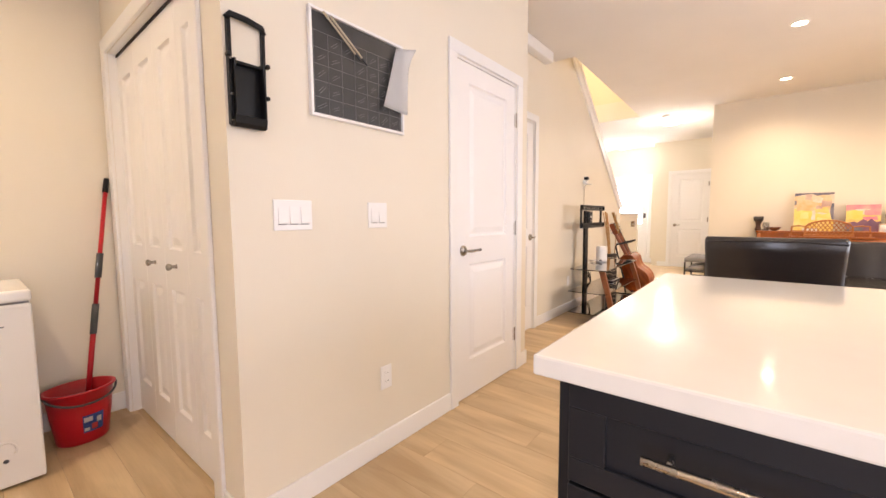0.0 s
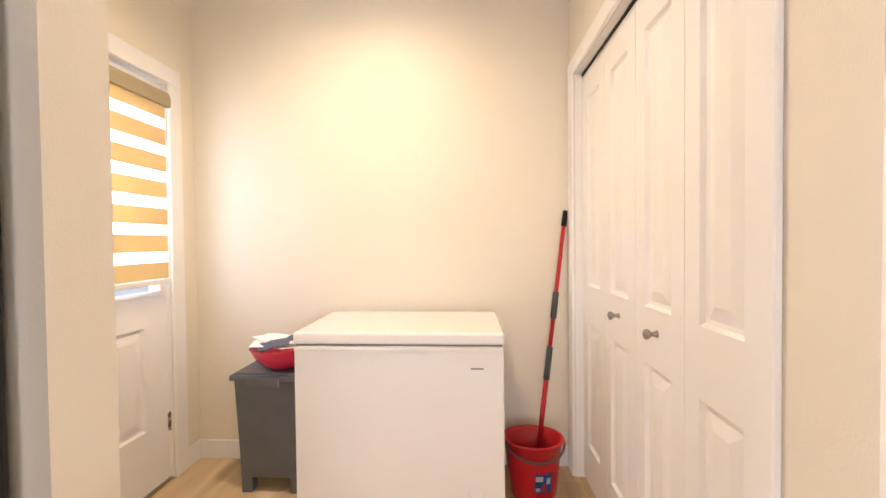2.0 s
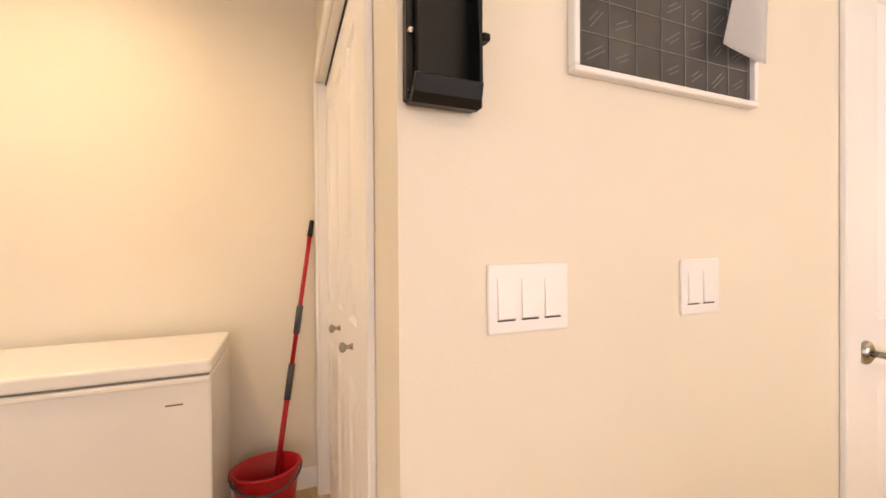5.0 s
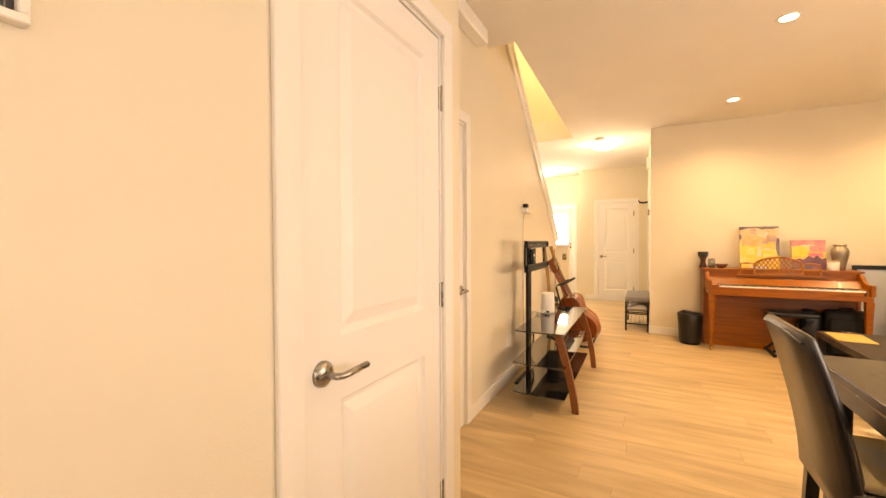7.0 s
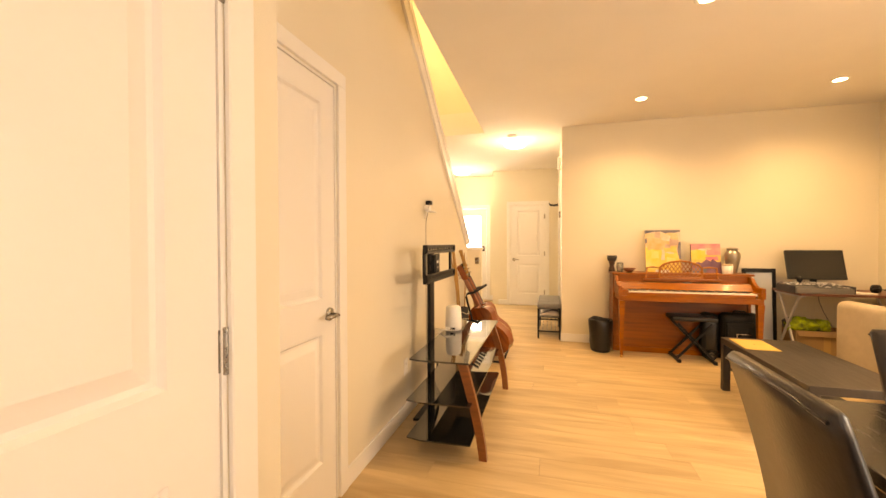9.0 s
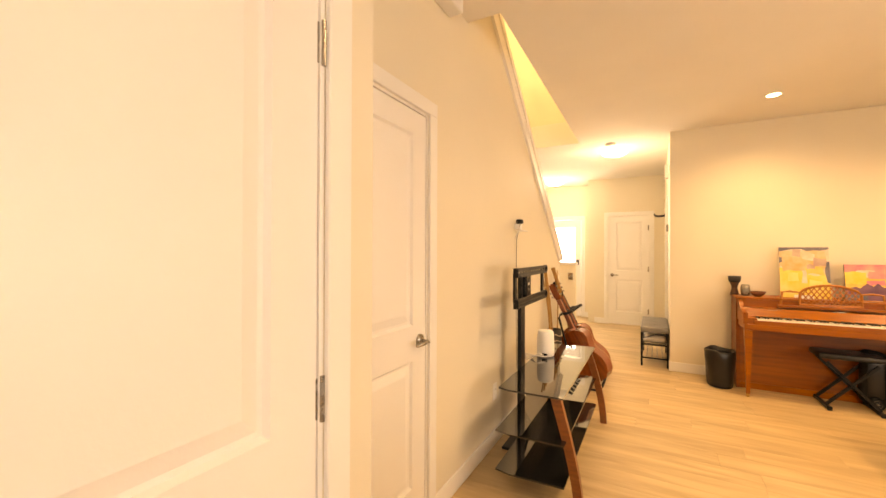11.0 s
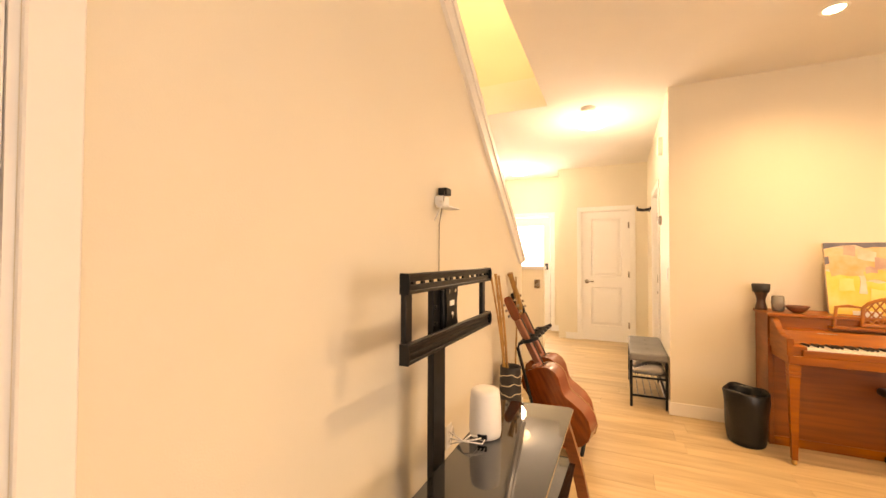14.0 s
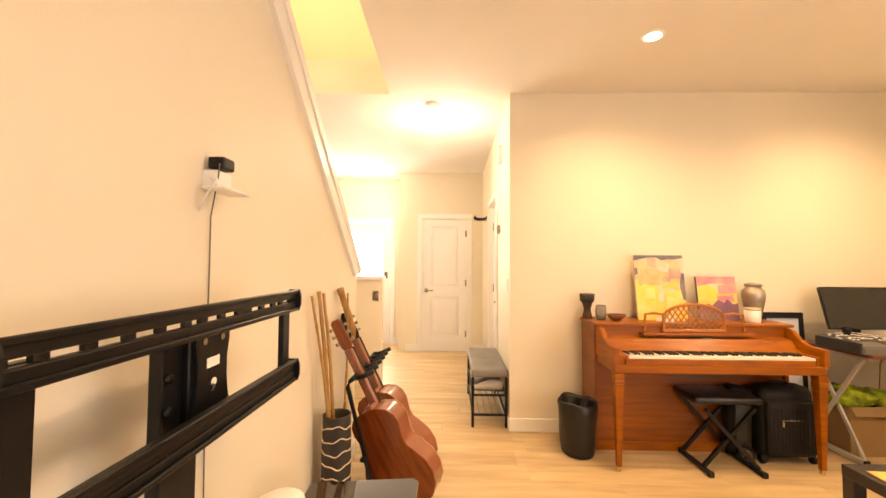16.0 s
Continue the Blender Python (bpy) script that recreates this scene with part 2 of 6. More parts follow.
# stair wall with its raked top
bm = bmesh.new()
prism(bm, [(4.61, 0), (D2[0], 0), (D2[0], 2.05), (D2[1], 2.05), (D2[1], 0), (8.63, 0), (8.63, 1.262), (6.445, 3.06), (6.0, 3.06), (6.0, CEIL), (4.61, CEIL)], SY, SY + T)
structure("wall_stair", bm, WALL, "cream painted wall below a raked stair cap")
bm = bmesh.new()
prism(bm, [(8.63, 1.265), (8.665, 1.295), (6.40, 3.165), (6.365, 3.125)], SY - 0.03, SY + T + 0.03)
prism(bm, [(8.53, 1.25), (8.63, 1.265), (6.37, 3.115), (6.33, 3.02)], SY - 0.022, SY)
structure("trim_stair_cap", bm, WHITE, "white painted cap and apron along the stair wall")
# ceiling with the stair opening
OX0, OX1, OY, OY0 = 5.985, 9.05, 2.42, 2.365
bm = bmesh.new()
box(bm, KW - T, OX0, SOUTH - T, 4.5, CEIL, CEIL + 0.3)
prism(bm, [(OX0, SOUTH - T), (OX1, SOUTH - T), (OX1, OY), (OX0, OY0)], CEIL, CEIL + 0.3, "z")
box(bm, OX1, FX + T, SOUTH - T, 4.5, CEIL, CEIL + 0.3)
structure("ceiling", bm, CEILING, "flat off-white textured ceiling with a stair opening")
wall_pieces = bmesh.new()
box(wall_pieces, OX1, OX1 + T, 2.3, 3.9, CEIL + 0.3, 5.4)
prism(wall_pieces, [(OX0, OY0 - T), (OX1, OY - T), (OX1, OY), (OX0, OY0)], CEIL + 0.3, 5.4, "z")
box(wall_pieces, 4.5, OX0, OY0 - T, OY0, CEIL + 0.3, 5.4)
box(wall_pieces, 4.4, 4.5, 2.3, 3.9, CEIL + 0.3, 5.4)
structure("wall_upstairs", wall_pieces, WALL, "cream walls of the upper stair well")
structure("ceiling_upstairs", bx(4.4, OX1 + T, 2.2, 4.0, 5.4, 5.5), CEILING, "off-white ceiling over the stairs")
structure("subfloor", bx(KW - T, FX + T, SOUTH - T, 4.5, -0.12, -0.006), DARKLINE, "dark underlay below the floor planks")
structure("ground", bx(-40, 60, -40, 40, -0.3, -0.2), material("pale_concrete", (0.4, 0.39, 0.37), 0.9, var=0.2, scale=1), "pale concrete ground outside")

# ---- trim, doors, windows ----
def casing(name, parent_label, axis, face, out, a, b, top, w=0.07, t=0.016):
    """A door casing on a wall face: axis along which it runs, the face's place, and the side it stands out to."""
    ob = new(name)
    tagged(ob, parent_label, "", "", "structure")
    d0, d1 = (face, face + out * t) if out > 0 else (face + out * t, face)
    for p, q, z0, z1 in ((a - w, a, 0, top), (b, b + w, 0, top), (a - w, b + w, top, top + w)):
        part("casing_board", bx(p, q, d0, d1, z0, z1, 0.003, 1) if axis == "x" else bx(d0, d1, p, q, z0, z1, 0.003, 1), WHITE, ob)
    return ob


def jamb(name, axis, a, b, d0, d1, top, t=0.012):
    bm = bmesh.new()
    for p, q, z0, z1 in ((a, a + t, 0, top), (b - t, b, 0, top), (a + t, b - t, top - t, top)):
        if axis == "x":
            box(bm, p, q, d0, d1, z0, z1)
        else:
            box(bm, d0, d1, p, q, z0, z1)
    return structure(name, bm, WHITE, "white painted door jamb")


def moulded(bm, x0, x1, z0, z1, y, s):
    """A moulded door panel in the plane y, stepping into the leaf (s = +1) and rising again."""
    prof = ((0, 0), (0.009, 0.012), (0.020, 0.013), (0.056, 0.003))
    rings = []
    for o, d in prof:
        rings.append([bm.verts.new((px, y + s * d, pz)) for px, pz in ((x0 + o, z0 + o), (x1 - o, z0 + o), (x1 - o, z1 - o), (x0 + o, z1 - o))])
    for A, B in zip(rings, rings[1:]):
        for k in range(4):
            bm.faces.new((A[k], A[(k + 1) % 4], B[(k + 1) % 4], B[k]))
    bm.faces.new(rings[-1])


def leaf_with_panels(door, w, h, panels, mat, thick=0.035, solid_above=None):
    """A leaf from x 0 to w, front at y 0, with openings filled by moulded panels (x0, x1, z0, z1)."""
    bm = bmesh.new()
    xs = sorted({0, w} | {p[0] for p in panels} | {p[1] for p in panels})
    zs = sorted({0.008, h} | {p[2] for p in panels} | {p[3] for p in panels})
    for i in range(len(xs) - 1):
        for j in range(len(zs) - 1):
            cx, cz = (xs[i] + xs[i + 1]) / 2, (zs[j] + zs[j + 1]) / 2
            if not any(p[0] < cx < p[1] and p[2] < cz < p[3] for p in panels):
                box(bm, xs[i], xs[i + 1], 0, thick, zs[j], zs[j + 1])
    bmesh.ops.remove_doubles(bm, verts=bm.verts, dist=0.0002)
    part("leaf", bm, mat, door)
    for p in panels:
        if len(p) == 4:
            bm = bmesh.new()
            moulded(bm, p[0], p[1], p[2], p[3], 0.0, 1)
            moulded(bm, p[0], p[1], p[2], p[3], thick, -1)
            part("panel", bm, mat, door)


def hinge(door, x, y, z):
    h = part("hinge", rodm((x, y, z - 0.049), (x, y, z + 0.049), 0.0075, seg=10), STEEL, door, "satin nickel hinge")
    bm = bmesh.new()
    box(bm, x - 0.014, x + 0.014, y + 0.002, y + 0.008, z - 0.044, z + 0.044, 0.001, 1)
    part("hinge_plate", bm, STEEL, h)


def lever(door, x, y, z, way, mat=None):
    """A lever handle on a round rose; way: -1 or +1, to which side the lever points."""
    bm = bmesh.new()
    lathe(bm, [(0.001, 0.016), (0.020, 0.014), (0.031, 0.008), (0.033, 0.0)], 28)
    bmesh.ops.transform(bm, matrix=Matrix.Translation((x, y, z)) @ Matrix.Rotation(radians(90), 4, "X"), verts=bm.verts)
    ha = part("door_handle", bm, STEEL, door, "satin nickel lever handle", True)
    bm = bmesh.new()
    tube(bm, [(x, y - 0.01, z), (x, y - 0.045, z), (x + way * 0.012, y - 0.056, z), (x + way * 0.04, y - 0.058, z + 0.001), (x + way * 0.108, y - 0.054, z + 0.002)], 0.0088, 12)
    part("lever", bm, STEEL, ha, "", True)


TWO = lambda w: [(0.128, w - 0.112, 0.24, 0.843), (0.128, w - 0.112, 1.012, 1.925)]


def inner_door(name, x, y, rz, w, h, hinge_x, lever_x, way, label):
    d = new(name)
    d.matrix_basis = pose(x, y, 0, 0, 0, rz)
    tagged(d, label, "", "", "structure")
    leaf_with_panels(d, w, h, TWO(w), DOOR)
    for z in (0.27, 1.05, 1.81) if hinge_x is not None else ():
        hinge(d, hinge_x, -0.004, z)
    lever(d, lever_x, 0, 0.93, way)
    return d


inner_door("door_1", D1[0] + 0.014, BY + 0.006, 0, D1[1] - D1[0] - 0.028, 2.034, D1[1] - D1[0] - 0.016, 0.062, 1, "closed white two-panel door beside the light switches")
casing("door_casing", "white painted door casing", "x", BY, -1, D1[0], D1[1], 2.05)
jamb("door_jamb", "x", D1[0], D1[1], BY + 0.001, BY + T, 2.05)
inner_door("door_2", D2[0] + 0.014, SY + 0.006, 0, D2[1] - D2[0] - 0.028, 2.034, None, D2[1] - D2[0] - 0.078, -1, "closed white two-panel door in the stair wall")
casing("door_casing", "white painted door casing", "x", SY, -1, D2[0], D2[1], 2.05)
jamb("door_jamb", "x", D2[0], D2[1], SY + 0.001, SY + T, 2.05)
inner_door("door_3", EX + 0.006, 2.355 - 0.012, -90, 0.681, 2.03, 0.672, 0.062, 1, "closed white two-panel door at the end of the hall")
casing("door_casing", "white painted door casing", "y", EX, -1, 1.65, 2.355, 2.045)
jamb("door_jamb", "y", 1.65, 2.355, EX + 0.001, EX + T, 2.045)
inner_door("door_4", HO[1] - 0.012, HY - 0.05, 180, HO[1] - HO[0] - 0.024, 2.045, 0.004, HO[1] - HO[0] - 0.085, -1, "closed white door set into the hall side wall")
casing("door_casing", "white painted door casing", "x", HY, 1, HO[0], HO[1], 2.06)
jamb("door_jamb", "x", HO[0], HO[1], HY - T, HY - 0.001, 2.06)

# bifold closet, four leaves
cd = new("door_5")
cd.matrix_basis = pose(CX + 0.04, CL[1] - 0.004, 0, 0, 0, -90)
tagged(cd, "closed white bifold closet doors with round knobs", "", "", "structure")
lw = (CL[1] - CL[0] - 0.008) / 4
for k in range(4):
    bm = bmesh.new()
    P = [(0.068, lw - 0.068, 0.20, 0.80), (0.068, lw - 0.068, 0.99, 1.90)]
    h = 2.028
    xs, zs = [0.0015, P[0][0], P[0][1], lw - 0.0015], [0.012, 0.20, 0.80, 0.99, 1.90, h]
    for i in range(3):
        for j in range(5):
            if i == 1 and j in (1, 3):
                continue
            box(bm, xs[i], xs[i + 1], 0, 0.03, zs[j], zs[j + 1])
    bmesh.ops.remove_doubles(bm, verts=bm.verts, dist=0.0002)
    bmesh.ops.translate(bm, vec=(k * lw, 0, 0), verts=bm.verts)
    lf = part("leaf", bm, DOOR, cd)
    for p in P:
        bm = bmesh.new()
        moulded(bm, p[0] + k * lw, p[1] + k * lw, p[2], p[3], 0.0, 1)
        part("panel", bm, DOOR, lf)
    if k in (1, 2):
        bm = bmesh.new()
        lathe(bm, [(0.012, 0.0), (0.009, 0.004), (0.006, 0.018), (0.012, 0.022), (0.0165, 0.03), (0.015, 0.037), (0.008, 0.041), (0.001, 0.042)], 24)
        bmesh.ops.transform(bm, matrix=Matrix.Translation((k * lw + lw / 2, 0, 0.915)) @ Matrix.Rotation(radians(90), 4, "X"), verts=bm.verts)
        part("knob", bm, STEEL, lf, "round satin nickel knob", True)
casing("closet_casing", "white painted closet casing", "y", CX, -1, CL[0], CL[1], 2.045, 0.075)
jamb("closet_jamb", "y", CL[0] + 0.0, CL[1], CX + 0.001, CX + T, 2.045, 0.003)
structure("closet_back", bx(CX + 0.6, CX + 0.62, BY + T, NY, 0, CEIL), WALL, "cream closet back wall")
structure("closet_track", bx(CX + 0.035, CX + 0.075, CL[0], CL[1], 2.030, 2.041), DARKLINE, "dark bifold track")

# back door with a glazed half and a zebra blind
GLASS = material("door_glass", (0.95, 0.98, 0.98), 0.02, trans=1.0)
bd = new("door_6")
bd.matrix_basis = pose(WX - 0.02, BD[0] + 0.006, 0, 0, 0, 90)
tagged(bd, "closed white back door, half glazed, above two panels", "", "", "structure")
GL = (2.865 - BD[0] - 0.006, 3.495 - BD[0] - 0.006)
bm = bmesh.new()
LP = (2.875 - BD[0] - 0.006, 3.075 - BD[0] - 0.006)
RP = (3.21 - BD[0] - 0.006, 3.41 - BD[0] - 0.006)
leafw = BD[1] - BD[0] - 0.012
xs = [0, LP[0], LP[1], RP[0], RP[1], leafw]
for i in range(5):
    if i in (1, 3):
        box(bm, xs[i], xs[i + 1], 0, 0.044, 0.01, 0.31)
        box(bm, xs[i], xs[i + 1], 0, 0.044, 0.81, 0.975)
    else:
        box(bm, xs[i], xs[i + 1], 0, 0.044, 0.01, 0.975)
box(bm, 0, GL[0], 0, 0.044, 0.975, 2.015)
box(bm, GL[1], leafw, 0, 0.044, 0.975, 2.015)
box(bm, GL[0], GL[1], 0, 0.044, 1.90, 2.015)
bmesh.ops.remove_doubles(bm, verts=bm.verts, dist=0.0002)
part("leaf", bm, DOOR, bd)
for p in (LP, RP):
    bm = bmesh.new()
    moulded(bm, p[0], p[1], 0.31, 0.81, 0, 1)
    moulded(bm, p[0], p[1], 0.31, 0.81, 0.044, -1)
    part("panel", bm, DOOR, bd)
bm = bmesh.new()
for a, b, c, d in ((GL[0] - 0.02, GL[1] + 0.02, 0.962, 0.982), (GL[0] - 0.02, GL[1] + 0.02, 1.895, 1.915), (GL[0] - 0.02, GL[0], 0.982, 1.895), (GL[1], GL[1] + 0.02, 0.982, 1.895)):
    box(bm, a, b, -0.010, -0.0005, c, d, 0.003, 1)
part("window_frame", bm, WHITE, bd)
pane = part("pane", bx(GL[0], GL[1], 0.018, 0.024, 0.975, 1.90), GLASS, bd, "clear glass pane")
pane.visible_shadow = False
for z in (0.3, 1.06, 1.77):
    hinge(bd, leafw + 0.004, -0.006, z)
lever(bd, 0.075, 0, 0.84, 1)
casing("door_casing", "white painted door casing", "y", WX, 1, BD[0], BD[1], 2.03, 0.085)
jamb("door_jamb", "y", BD[0], BD[1], WX - T, WX - 0.001, 2.03, 0.006)
structure("door_sill", bx(WX - T, WX - 0.001, BD[0], BD[1], -0.002, 0.009), STEEL, "metal door sill")
lamp("back_door_daylight", "AREA", pose(WX - 0.32, 3.18, 1.44, 0, -90, 0), 14, (0.68, 0.79, 1.0), 0.95, 0.62)

FABRIC = material("blind_fabric", (0.60, 0.46, 0.26), 0.85, bump=0.3, bump_scale=400)
SHEER = material("blind_sheer", (0.92, 0.93, 0.93), 0.8)
for m, k in ((FABRIC, 0.35), (SHEER, 0.9)):
    nt = m.node_tree
    b = nt.nodes["Principled BSDF"]
    tr = nt.nodes.new("ShaderNodeBsdfTranslucent")
    tr.inputs["Color"].default_value = (0.86, 0.64, 0.34, 1) if m is FABRIC else (1, 1, 1, 1)
    mx = nt.nodes.new("ShaderNodeMixShader")
    mx.inputs[0].default_value = k
    nt.links.new(b.outputs[0], mx.inputs[1])
    nt.links.new(tr.outputs[0], mx.inputs[2])
    nt.links.new(mx.outputs[0], nt.nodes["Material Output"].inputs[0])
bl = thing("zebra_blind", WX + 0.012, 2.86, 0, 90, "zebra roller blind with yellow bands on the back door", "blind")
bwid = 0.645
bm = bmesh.new()
prism(bm, [(-0.055, 1.885), (-0.055, 1.93), (-0.045, 1.955), (0.0, 1.955), (0.0, 1.885)], 0.004, bwid - 0.004, "x")
part("cassette", bm, material("blind_cassette", (0.36, 0.30, 0.19), 0.6), bl, "olive beige cassette")
for x in (0, bwid - 0.004):
    part("end_cap", bx(x, x + 0.004, -0.058, 0.0, 1.882, 1.958, 0.001, 1), WHITE, bl)
for k in range(6):
    c = 1.15 + 0.13 * k
    part("sheer_band", bx(0.006, bwid - 0.018, -0.0335, -0.0325, c - 0.0255, c + 0.0255), SHEER, bl, "white sheer band")
for k in range(7):
    c = 1.15 + 0.13 * k - 0.065
    part("fabric_band", bx(0.006, bwid - 0.018, -0.034, -0.032, c - 0.0395, c + 0.0395 if k < 6 else 1.886), FABRIC, bl, "yellow beige fabric band")
part("bottom_rail", bx(0.004, bwid - 0.006, -0.042, -0.026, 1.018, 1.043, 0.004, 2), WHITEPL, bl, "white bottom rail")
bm = bmesh.new()
tube(bm, [(bwid + 0.006, -0.03, 1.90), (bwid + 0.007, -0.03, 1.5), (bwid + 0.006, -0.028, 1.2)], 0.002, 6)
part("chain", bm, WHITEPL, bl)

# entry door with a bright glazed top
fd = new("door_7")
fd.matrix_basis = pose(FX + 0.01, 3.825, 0, 0, 0, -90)
tagged(fd, "closed white entry door with a glazed upper half", "", "", "structure")
fw = 3.825 - 2.945
leaf_with_panels(fd, fw, 2.03, [(0.12, fw - 0.12, 0.95, 1.88, 0), (0.14, fw / 2 - 0.05, 0.24, 0.80), (fw / 2 + 0.05, fw - 0.14, 0.24, 0.80)], DOOR, 0.04)
pane = part("pane", bx(0.12, fw - 0.12, 0.016, 0.022, 0.95, 1.88), GLASS, fd, "clear glass pane")
pane.visible_shadow = False
lk = part("smart_lock", bx(fw - 0.085, fw - 0.035, -0.022, 0, 1.09, 1.20, 0.006, 2), BLACKPL, fd, "black keypad lock")
part("keypad", bx(fw - 0.078, fw - 0.042, -0.0235, -0.0222, 1.12, 1.19), material("keypad_face", (0.12, 0.12, 0.13), 0.2), lk)
part("lock_body", bx(fw - 0.082, fw - 0.038, -0.03, 0, 0.99, 1.06, 0.01, 2), WHITEPL, fd)
casing("door_casing", "white painted door casing", "y", FX, -1, 2.93, 3.84, 2.05)
lamp("entry_daylight", "AREA", pose(FX + 0.25, 3.38, 1.42, 0, 90, 0), 26, (0.82, 0.90, 1.0), 0.95, 0.7)

# windows behind the walk, unseen; the sliding patio door is added for low daylight
def window(name, axis, face, a, b, z0, z1, label):
    w = new(name)
    tagged(w, label, "", "", "structure")
    def bar(bm, p, q, c, d, t0, t1):
        if axis == "x":
            box(bm, p, q, face + t0, face + t1, c, d)
        else:
            box(bm, face + t0, face + t1, p, q, c, d)
    bm = bmesh.new()
    m = (a + b) / 2
    for p, q, c, d in ((a, b, z0, z0 + 0.05), (a, b, z1 - 0.05, z1), (a, a + 0.05, z0 + 0.05, z1 - 0.05), (b - 0.05, b, z0 + 0.05, z1 - 0.05), (m - 0.025, m + 0.025, z0 + 0.05, z1 - 0.05)):
        bar(bm, p, q, c, d, 0.03, 0.09)
    part("window_frame", bm, WHITE, w)
    for p, q in ((a + 0.05, m - 0.025), (m + 0.025, b - 0.05)):
        bm = bmesh.new()
        bar(bm, p, q, z0 + 0.05, z1 - 0.05, 0.055, 0.061)
        g = part("pane", bm, GLASS, w)
        g.visible_shadow = False


window("window_1", "y", KW - T, -0.5, 1.0, 0.95, 2.2, "white framed two-pane kitchen window")
window("window_3", "x", SOUTH - T, 0.95, 2.95, 0.06, 2.1, "unseen white framed sliding patio door, added for low daylight")
window("window_2", "x", SOUTH - T, 3.8, 6.2, 0.5, 2.2, "white framed two-pane living room window")

# baseboards: runs along a wall face (axis, face, side, from, to)
for axis, face, out, a, b in (("x", BY, -1, CX + 0.0, D1[0] - 0.07), ("x", BY, -1, D1[1] + 0.07, 4.61), ("y", 4.61, 1, BY - 0.012, SY), ("x", SY, -1, 4.622, D2[0] - 0.07), ("x", SY, -1, D2[1] + 0.07, 8.63),
                              ("x", NY, -1, WX, CX), ("y", WX, 1, BD[1] + 0.085, NY - 0.012), ("y", PX, -1, SOUTH, HY), ("x", HY, 1, PX - 0.012, HO[0] - 0.07), ("x", HY, 1, HO[1] + 0.07, EX),
                              ("y", EX, -1, HY + 0.012, 1.58), ("y", EX, -1, 2.425, 2.60), ("x", 2.60, 1, EX, FX), ("y", FX, -1, 2.6, 2.86), ("x", SOUTH, 1, KW, PX), ("y", CX, -1, BY, CL[0] - 0.076), ("y", 1.34, 1, 2.165, 2.275), ("y", CX, -1, CL[1] + 0.075, NY)):
    bm = bmesh.new()
    lo, hi = min(0, out * 0.012), max(0, out * 0.012)
    if b - a < 0.02:
        bm.free()
        continue
    if axis == "x":
        box(bm, a, b, face + lo, face + hi, 0, 0.105, 0.003, 1)
    else:
        box(bm, face + lo, face + hi, a, b, 0, 0.105, 0.003, 1)
    structure("baseboard", bm, WHITE, "white painted baseboard")
structure("trim_ceiling", bx(4.62, 5.74, SY - 0.09, SY - 0.001, 2.655, CEIL - 0.001, 0.012, 2), WHITE, "white boxed trim along the ceiling")
# half wall near the entry
structure("wall_half", bx(10.15, 10.26, 2.66, 3.5, 0, 1.16), WALL, "cream half wall beside the entry")
structure("trim_half_wall_cap", bx(10.13, 10.28, 2.64, 3.5, 1.16, 1.20, 0.006, 2), WHITE, "white cap on the half wall")
# stairs behind the stair wall
bm = bmesh.new()
for k in range(14):
    box(bm, 8.95 - 0.24 * (k + 1), 8.95 - 0.24 * k, SY + T, 3.7, 0.195 * k if k else 0, 0.195 * (k + 1))
structure("stairs", bm, OAK, "wooden stairs behind the stair wall")

# ---- fixtures ----
GLOW = material("lamp_glow", (1.0, 0.86, 0.62), 0.5, emit=18)
FROST = material("frosted_glass_lit", (1.0, 0.84, 0.58), 0.4, emit=3.0)
for k, (px, py) in enumerate(POTS):
    f = thing("pot_light", px, py, CEIL, 0, "round recessed ceiling light, switched on", "ceiling light", "recessed ceiling lights")
    bm = bmesh.new()
    lathe(bm, [(0.048, -0.0015), (0.050, -0.006), (0.068, -0.004), (0.070, 0.0)], 32, cap=False)
    part("trim_ring", bm, WHITE, f, "", True)
    bm = bmesh.new()
    lathe(bm, [(0.001, -0.003), (0.049, -0.0035)], 32, cap=False)
    part("lens", bm, GLOW, f, "glowing lens")
for px, py in HALL_LAMPS:
    f = thing("ceiling_light", px, py, CEIL, 0, "flush round frosted ceiling light, switched on", "ceiling light", "flush hall lights")
    bm = bmesh.new()
    lathe(bm, [(0.001, -0.001), (0.10, -0.001), (0.10, -0.02), (0.001, -0.02)], 32, cap=False)
    part("canopy", bm, STEEL, f, "", True)
    bm = bmesh.new()
    lathe(bm, [(0.17, -0.02), (0.175, -0.03), (0.165, -0.06), (0.12, -0.088), (0.05, -0.1), (0.001, -0.102)], 36, cap=False)
    o = part("shade", bm, FROST, f, "glowing frosted shade", True)
    o.visible_shadow = False
sd = thing("smoke_detector", 9.26, 2.07, CEIL, 0, "white round smoke detector on the hall ceiling", "smoke detector")
bm = bmesh.new()
lathe(bm, [(0.066, 0), (0.066, -0.012), (0.058, -0.03), (0.03, -0.036), (0.001, -0.036)], 32, cap=False)
part("body", bm, WHITEPL, sd, "", True)
bm = bmesh.new()
lathe(bm, [(0.0605, -0.016), (0.0625, -0.018), (0.0605, -0.02)], 32, cap=False)
part("vent_ring", bm, DARKLINE, sd)


